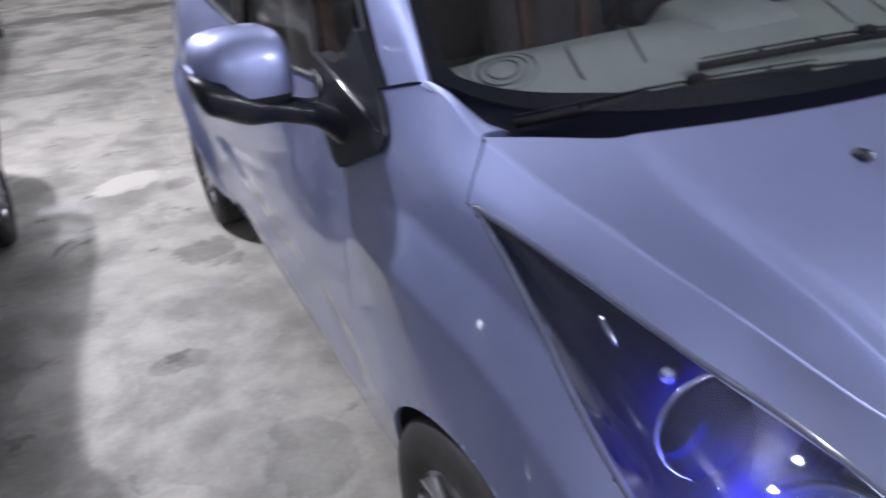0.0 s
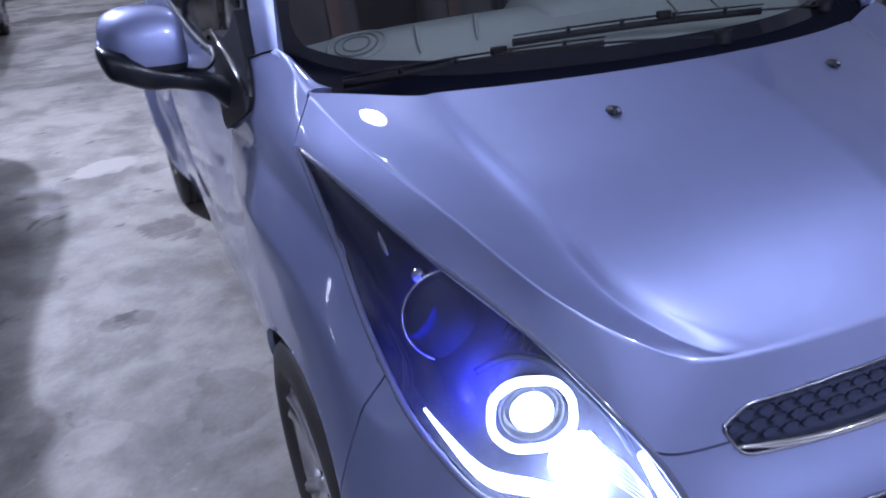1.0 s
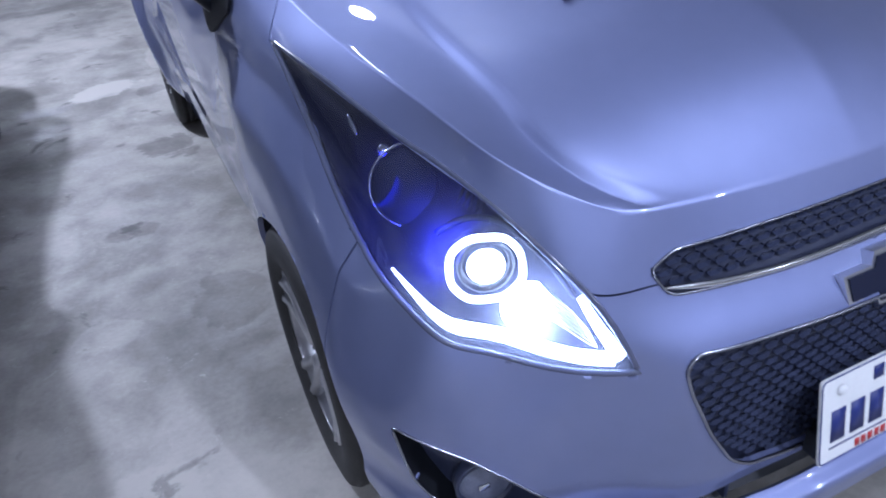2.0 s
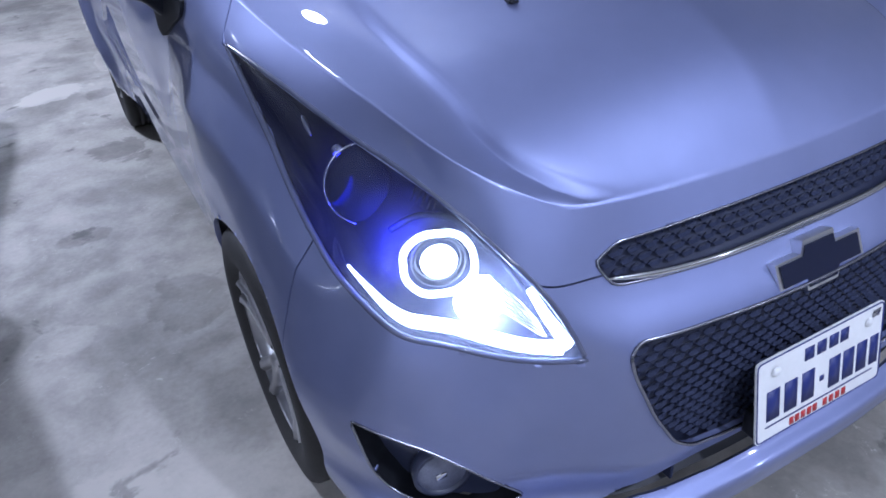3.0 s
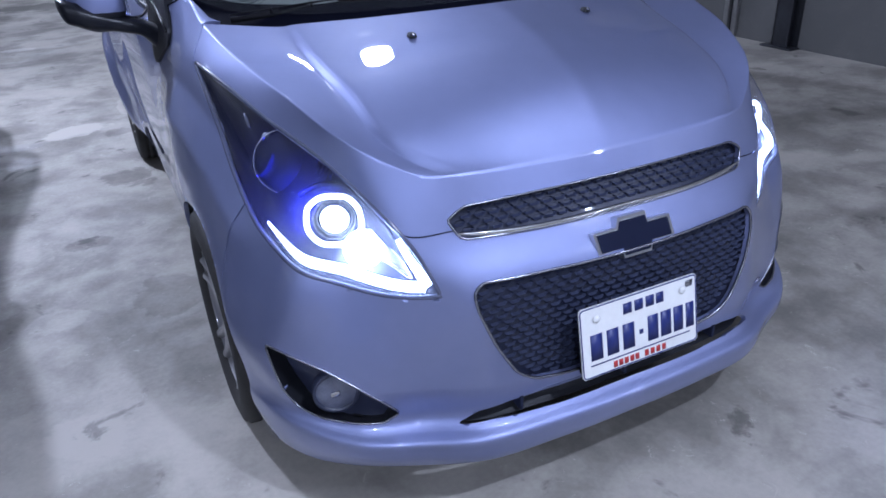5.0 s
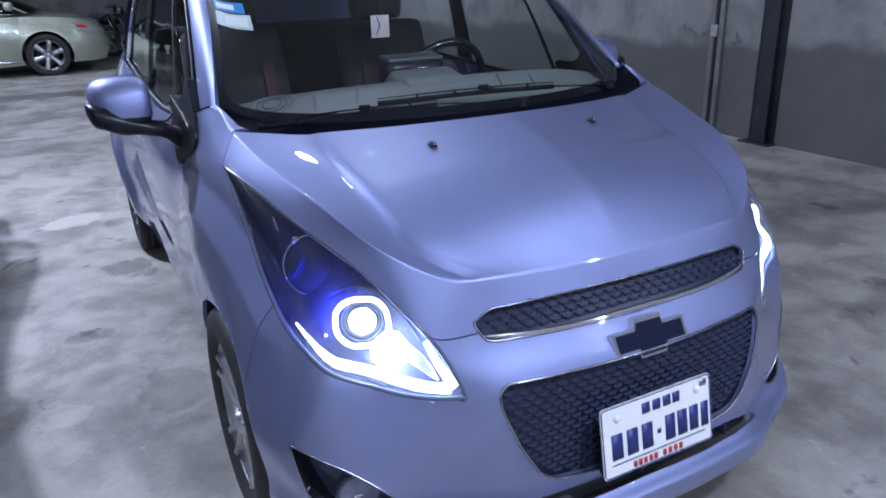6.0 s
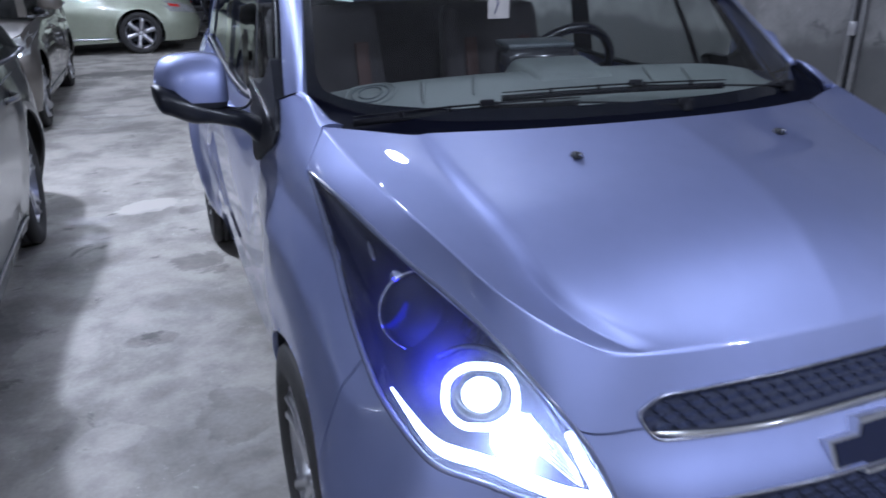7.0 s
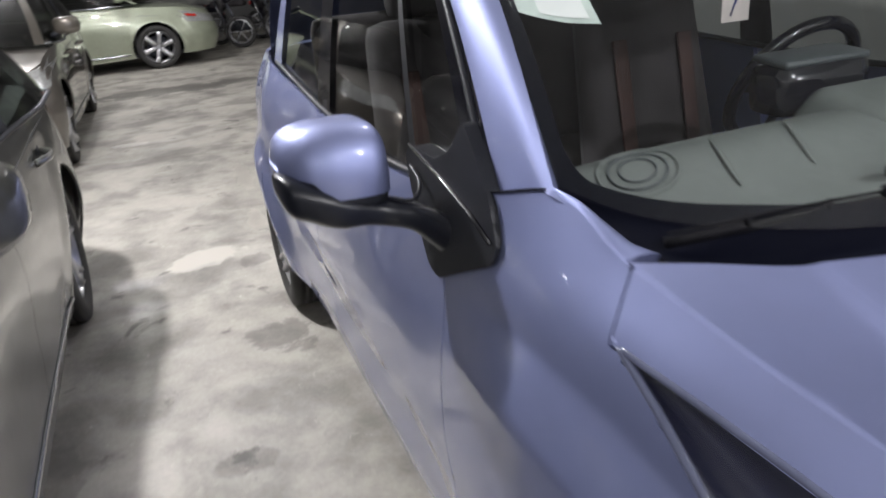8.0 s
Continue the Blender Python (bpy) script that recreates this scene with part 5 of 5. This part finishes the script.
# ---- the other cars ----
def saloon(name, label, paint_mat, m, L=4.2, W=1.70, H=1.46, front=.85, rear=3.35, tyre=.305, nose=.72, belt=.90, tail=.97,
           cab=(1.05, 1.75, 3.15, 3.85), spokes=5, twin=True, group="parked cars"):
    """A parked car with its nose at y = 0 towards -y: body panels, doors, glass, lamps, mirrors and wheels."""
    root = thing(name, label, "car", m, group)
    w, f, r = W / 2, front, rear
    low = [0, .10, .20, .62 * w, .14, .20, .93 * w, .42, .20, .93 * w, f, .20, .945 * w, L * .5, .17, .93 * w, r, .20, .90 * w, L - .32, .26, .6 * w, L - .06, .30, 0, L - .03, .30]
    mid = [0, .0, .42, .66 * w, .08, .42, .975 * w, .42, .42, w, f, .44, .975 * w, L * .5, .44, w, r, .46, .95 * w, L - .32, .46, .62 * w, L - .02, .48, 0, L, .48]
    waist = [0, .03, .60, .66 * w, .12, .62, .955 * w, .46, .66, .99 * w, f, .68, .995 * w, L * .5, .68, .995 * w, r, .70, .94 * w, L - .32, .72, .62 * w, L - .04, .74, 0, L - .02, .74]
    line = [0, .12, nose, .62 * w, .22, nose + .02, .88 * w, .50, nose + .08, .92 * w, f, belt - .05, .935 * w, L * .5, belt, .93 * w, r, belt + .03, .88 * w, L - .34, tail, .58 * w, L - .10, tail, 0, L - .07, tail]
    g = loft([low, mid, waist, line], 161, 37)
    for ax in (f, r):
        d = np.hypot(g[..., 1] - ax, g[..., 2] - tyre)
        g[..., 0] += .016 * np.exp(-((d - tyre - .06) / .07) ** 2) * (g[..., 0] > .7 * w)
    hull = grid_bm(g)
    tree = BVHTree.FromBMesh(hull)
    for ax in (f, r):
        R = tyre + .045
        ring = [(ax + R * math.cos(a), tyre + R * math.sin(a)) for a in np.linspace(-.35, math.pi + .35, 36)] + [(ax - R * .94, .03), (ax + R * .94, .03)]
        carve(hull, ring, Y_, Z_, lambda c: c.x > .5 * w).free()
    side = lambda c: c.x > .6 * w
    d1 = carve(hull, [(f + .42, .26), (f + 1.42, .26), (f + 1.45, 1.3), (f + .30, 1.3), (f + .36, .62)], Y_, Z_, side)
    d2 = carve(hull, [(f + 1.42, .26), (r - .42, .26), (r - .30, .55), (r - .05, .72), (r + .05, 1.3), (f + 1.45, 1.3)], Y_, Z_, side)
    for half, nm in ((d1, "front_door"), (d2, "rear_door")):
        other = mirrored(half)
        part(nm, panel(half, .002, .014), paint_mat, root)
        part(nm, panel(other, .002, .014), paint_mat, root)
    part("body", panel(both(hull), .0005, .012), paint_mat, root)
    top = g[-1]
    lid = np.array([[(p[0] * c, p[1], p[2] + .06 * (1 - c * c) * min(1, p[1] / .5, (L - p[1]) / .3 if L - p[1] > 0 else 0)) for p in top] for c in (0, .3, .6, .85, 1)])
    part("bonnet_and_boot", both(grid_bm(lid[::-1])), paint_mat, root)
    y0, y1, y2, y3 = cab
    zb = belt + .01
    base = [0, y0 - .12, zb + .03, .55 * w, y0 - .03, zb + .02, .90 * w, y0 + .16, zb, .925 * w, (y1 + y2) / 2, zb, .90 * w, y3 - .15, zb + .04, .5 * w, y3, zb + .05, 0, y3 + .03, zb + .05]
    mid2 = [0, (y0 + y1) / 2 - .06, (zb + H) / 2 + .03, .52 * w, (y0 + y1) / 2, (zb + H) / 2 + .02, .82 * w, (y0 + y1) / 2 + .12, (zb + H) / 2, .86 * w, (y1 + y2) / 2, (zb + H) / 2, .80 * w, (y2 + y3) / 2 - .1, (zb + H) / 2, .48 * w, (y2 + y3) / 2 + .02, (zb + H) / 2 + .02, 0, (y2 + y3) / 2 + .05, (zb + H) / 2 + .03]
    roof = [0, y1 - .05, H - .02, .45 * w, y1, H - .03, .68 * w, y1 + .10, H - .06, .74 * w, (y1 + y2) / 2, H - .05, .66 * w, y2 - .10, H - .06, .42 * w, y2, H - .03, 0, y2 + .03, H - .02]
    gg = loft([base, mid2, roof], 73, 25)
    rim = gg[-1]
    crown = np.array([[(p[0] * c, p[1], p[2] + .035 * (1 - c * c)) for p in rim] for c in (0, .35, .7, .9, 1)])
    part("roof", both(grid_bm(crown[::-1])), paint_mat, root)
    part("glasshouse", both(grid_bm(gg)), SIDE_GLASS, root, "dark window glass")
    for right in (True, False):
        for j0, j1 in ((21, 25), (38, 40), (50, 55)):
            side_part("window_pillar", grid_bm(gg[:, j0:j1] * np.array([1.006, 1, 1])), paint_mat if j0 != 38 else BLACK, root, right)
        side_part("roof_rail", grid_bm(gg[21:, 20:56] * np.array([1.007, 1, 1])), paint_mat, root, right)
        side_part("belt_strip", tube([tuple(q * np.array([1.008, 1, 1]) + np.array([0, 0, .004])) for q in gg[0, 24:54:3]], .010, 8), BLACK if twin else SATIN, root, right)
        for hy in (f + 1.28, r - .30):
            hit = tree.ray_cast(Vector((3, hy, belt - .13)), Vector((-1, 0, 0)))[0]
            if hit is None:
                continue
            q = hit.x
            side_part("door_handle", tube(smooth_line([(q, hy - .10, belt - .135), (q + .03, hy - .06, belt - .13), (q + .03, hy + .06, belt - .13), (q, hy + .10, belt - .13)], 12), .012, 8, flat=1.2), paint_mat, root, right)
            side_part("handle_cup", lathe([(0, 0), (-.002, .03), (.001, .04)], 18, "x", at=(q + .001, hy + .02, belt - .13)), BLACK, root, right)
        strip = [tuple(tree.ray_cast(Vector((3, y, .25)), Vector((-1, 0, 0)))[0] + Vector((.003, 0, 0))) for y in np.linspace(f + tyre + .10, r - tyre - .10, 16)]
        side_part("sill_strip", tube(strip, .008, 8, flat=1.6), SATIN, root, right, "bright sill edge")
        # mirror
        mx, my, mz = w * .96, y0 + .34, belt + .11
        bm = bmesh.new()
        bmesh.ops.create_uvsphere(bm, u_segments=24, v_segments=14, radius=1)
        for v in bm.verts:
            c = [math.copysign(abs(t) ** .6, t) for t in v.co]
            v.co = Vector((mx + .125 + c[0] * .105, my + c[1] * .065 + .03 * c[0] ** 2, mz + .02 + c[2] * .070))
        side_part("mirror_case", bm, paint_mat, root, right)
        side_part("mirror_foot", tube([(mx - .03, my, mz - .06), (mx + .03, my, mz - .045), (mx + .10, my, mz - .02)], .024, 10), BLACK, root, right)
        # lamps set into the corners
        rows = []
        for a in np.linspace(0, 1, 9):
            row = []
            for b in np.linspace(0, 1, 15):
                x = w * (.52 + .45 * b)
                z = .60 + .06 * b + a * (.10 + .08 * b)
                hit = tree.ray_cast(Vector((x, -2, z)), Vector((0, 1, 0)))[0]
                row.append(tuple((hit if hit is not None else Vector((x, .6, z))) + Vector((.003, -.004, 0))))
            rows.append(row)
        side_part("headlamp", grid_bm(rows), LAMP_GREY, root, right, "clear headlamp")
        if paint_mat is PAINT_SAGE:
            insert = [[tuple(Vector(q) + Vector((.004, -.003, 0))) for q in r[10:14]] for r in rows[4:7]]
            side_part("lamp_insert", grid_bm(insert), RED_LENS, root, right, "red lens inside the headlamp")
        rows = []
        for a in np.linspace(0, 1, 7):
            row = []
            for b in np.linspace(0, 1, 12):
                y, z = L - .46 + .24 * b, tail - .20 + a * .15
                hit = tree.ray_cast(Vector((3, y, z)), Vector((-1, 0, 0)))[0]
                row.append(tuple((hit if hit is not None else Vector((.85 * w, y, z))) + Vector((.004, 0, 0))))
            rows.append(row)
        side_part("tail_lamp", grid_bm(rows), RED_LENS, root, right, "red tail lamp")
    for ax in (f, r):
        wheel("wheel", pose(w * .985 - .10, ax, tyre), root, tyre, .195, spokes, tyre * (.70 if twin else .75), twin)
        wheel("wheel", pose(-w * .985 + .10, ax, tyre, 0, 0, 180), root, tyre, .195, spokes, tyre * (.70 if twin else .75), twin)
        for s in (1, -1):
            R = tyre + .05
            well = [[(s * x, ax + R * math.cos(a), tyre + R * math.sin(a)) for x in (w * .955, w * .6)] for a in np.linspace(-.3, math.pi + .3, 20)]
            part("wheel_well", grid_bm(well if s > 0 else [q[::-1] for q in well]), BLACK, root)
    part("underbody", box((W * .84, L - .7, .06), (0, L / 2, .22), .01), BLACK, root)
    part("cabin", box((W * .74, y3 - y0 - .5, .30), (0, (y0 + y3) / 2 + .1, belt - .06), .05), SEAT, root, "dark seats")
    return root


LAMP_GREY = mat("clear_lamp", (0.42, 0.43, 0.42), 0.10, 0.4, coat=1.0, noise_scale=40, noise_amount=0.5)
saloon("dark_grey_car", "dark grey saloon with dusty paint, parked alongside", PAINT_GREY, pose(-2.33, .0, 0, 0, 0, 1.2), L=4.3, W=1.70, front=.82, rear=3.38, tyre=.31)
saloon("bronze_grey_car", "bronze-grey saloon parked behind the dark one", PAINT_BRONZE, pose(-2.69, 5.75, 0), L=4.4, W=1.74, front=.88, rear=3.5, tyre=.31, spokes=6, twin=False)
saloon("pale_green_hatchback", "pale sage-silver hatchback parked across the far end", PAINT_SAGE, pose(-.05, 13.5, 0, 0, 0, 90), L=4.4, W=1.70, H=1.50, front=.98, rear=3.62,
       tyre=.33, nose=.80, belt=.97, tail=1.05, cab=(1.05, 2.0, 3.2, 4.25), spokes=6, twin=False)


# ---- motorcycles by the far wall ----
def motorcycle(m):
    root = thing("motorcycle", "dark parked scooter-style motorcycle near the end wall", "motorcycle", m, "motorcycles")
    for y in (0, 1.22):
        part("tyre", lathe([(-.04, .22), (-.045, .26), (-.03, .285), (0, .292), (.03, .285), (.045, .26), (.04, .22)], 36, at=(0, y, .292)), RUBBER, root)
        part("wheel_rim", lathe([(-.02, .20), (-.02, .225), (.02, .225), (.02, .20)], 28, at=(0, y, .292)), ALLOY, root)
        for k in range(6):
            a = k * math.pi / 3
            part("spoke", tube([(0, y, .292), (0, y + .21 * math.cos(a), .292 + .21 * math.sin(a))], .009, 6), ALLOY, root)
    part("fork", tube([(0, 0, .292), (0, .12, .62), (0, .24, .95)], .03, 8), STEEL_DARK, root)
    part("handlebar", tube([(-.32, .30, 1.0), (-.12, .24, .98), (.12, .24, .98), (.32, .30, 1.0)], .014, 8), BLACK, root)
    part("headlight_case", box((.22, .16, .18), (0, .16, .90), .05), GLOSS_BLACK, root)
    part("leg_shield", box((.34, .06, .48), (0, .30, .64), .03, Matrix.Rotation(-.3, 3, "X")), GLOSS_BLACK, root)
    part("engine", box((.20, .42, .26), (0, .70, .38), .05), STEEL_DARK, root)
    part("seat", box((.26, .68, .12), (0, .92, .76), .05), SEAT, root)
    part("tail", box((.22, .36, .16), (0, 1.18, .70), .06), GLOSS_BLACK, root)
    part("tail_light", box((.14, .03, .07), (0, 1.37, .72), .01), RED_LENS, root)
    part("exhaust", tube([(.12, .60, .30), (.15, .95, .26), (.16, 1.45, .34)], [.02, .045, .04], 10), SATIN, root)
    part("stand", tube([(-.1, .75, .30), (-.18, .78, .01)], .010, 6), STEEL_DARK, root)
    return root


bike = motorcycle(pose(.45, 14.5, 0, 0, 0, 70))
copy_thing(bike, pose(1.2, 15.0, 0, 0, 0, 60))
copy_thing(bike, pose(2.2, 15.6, 0, 0, 0, 75))
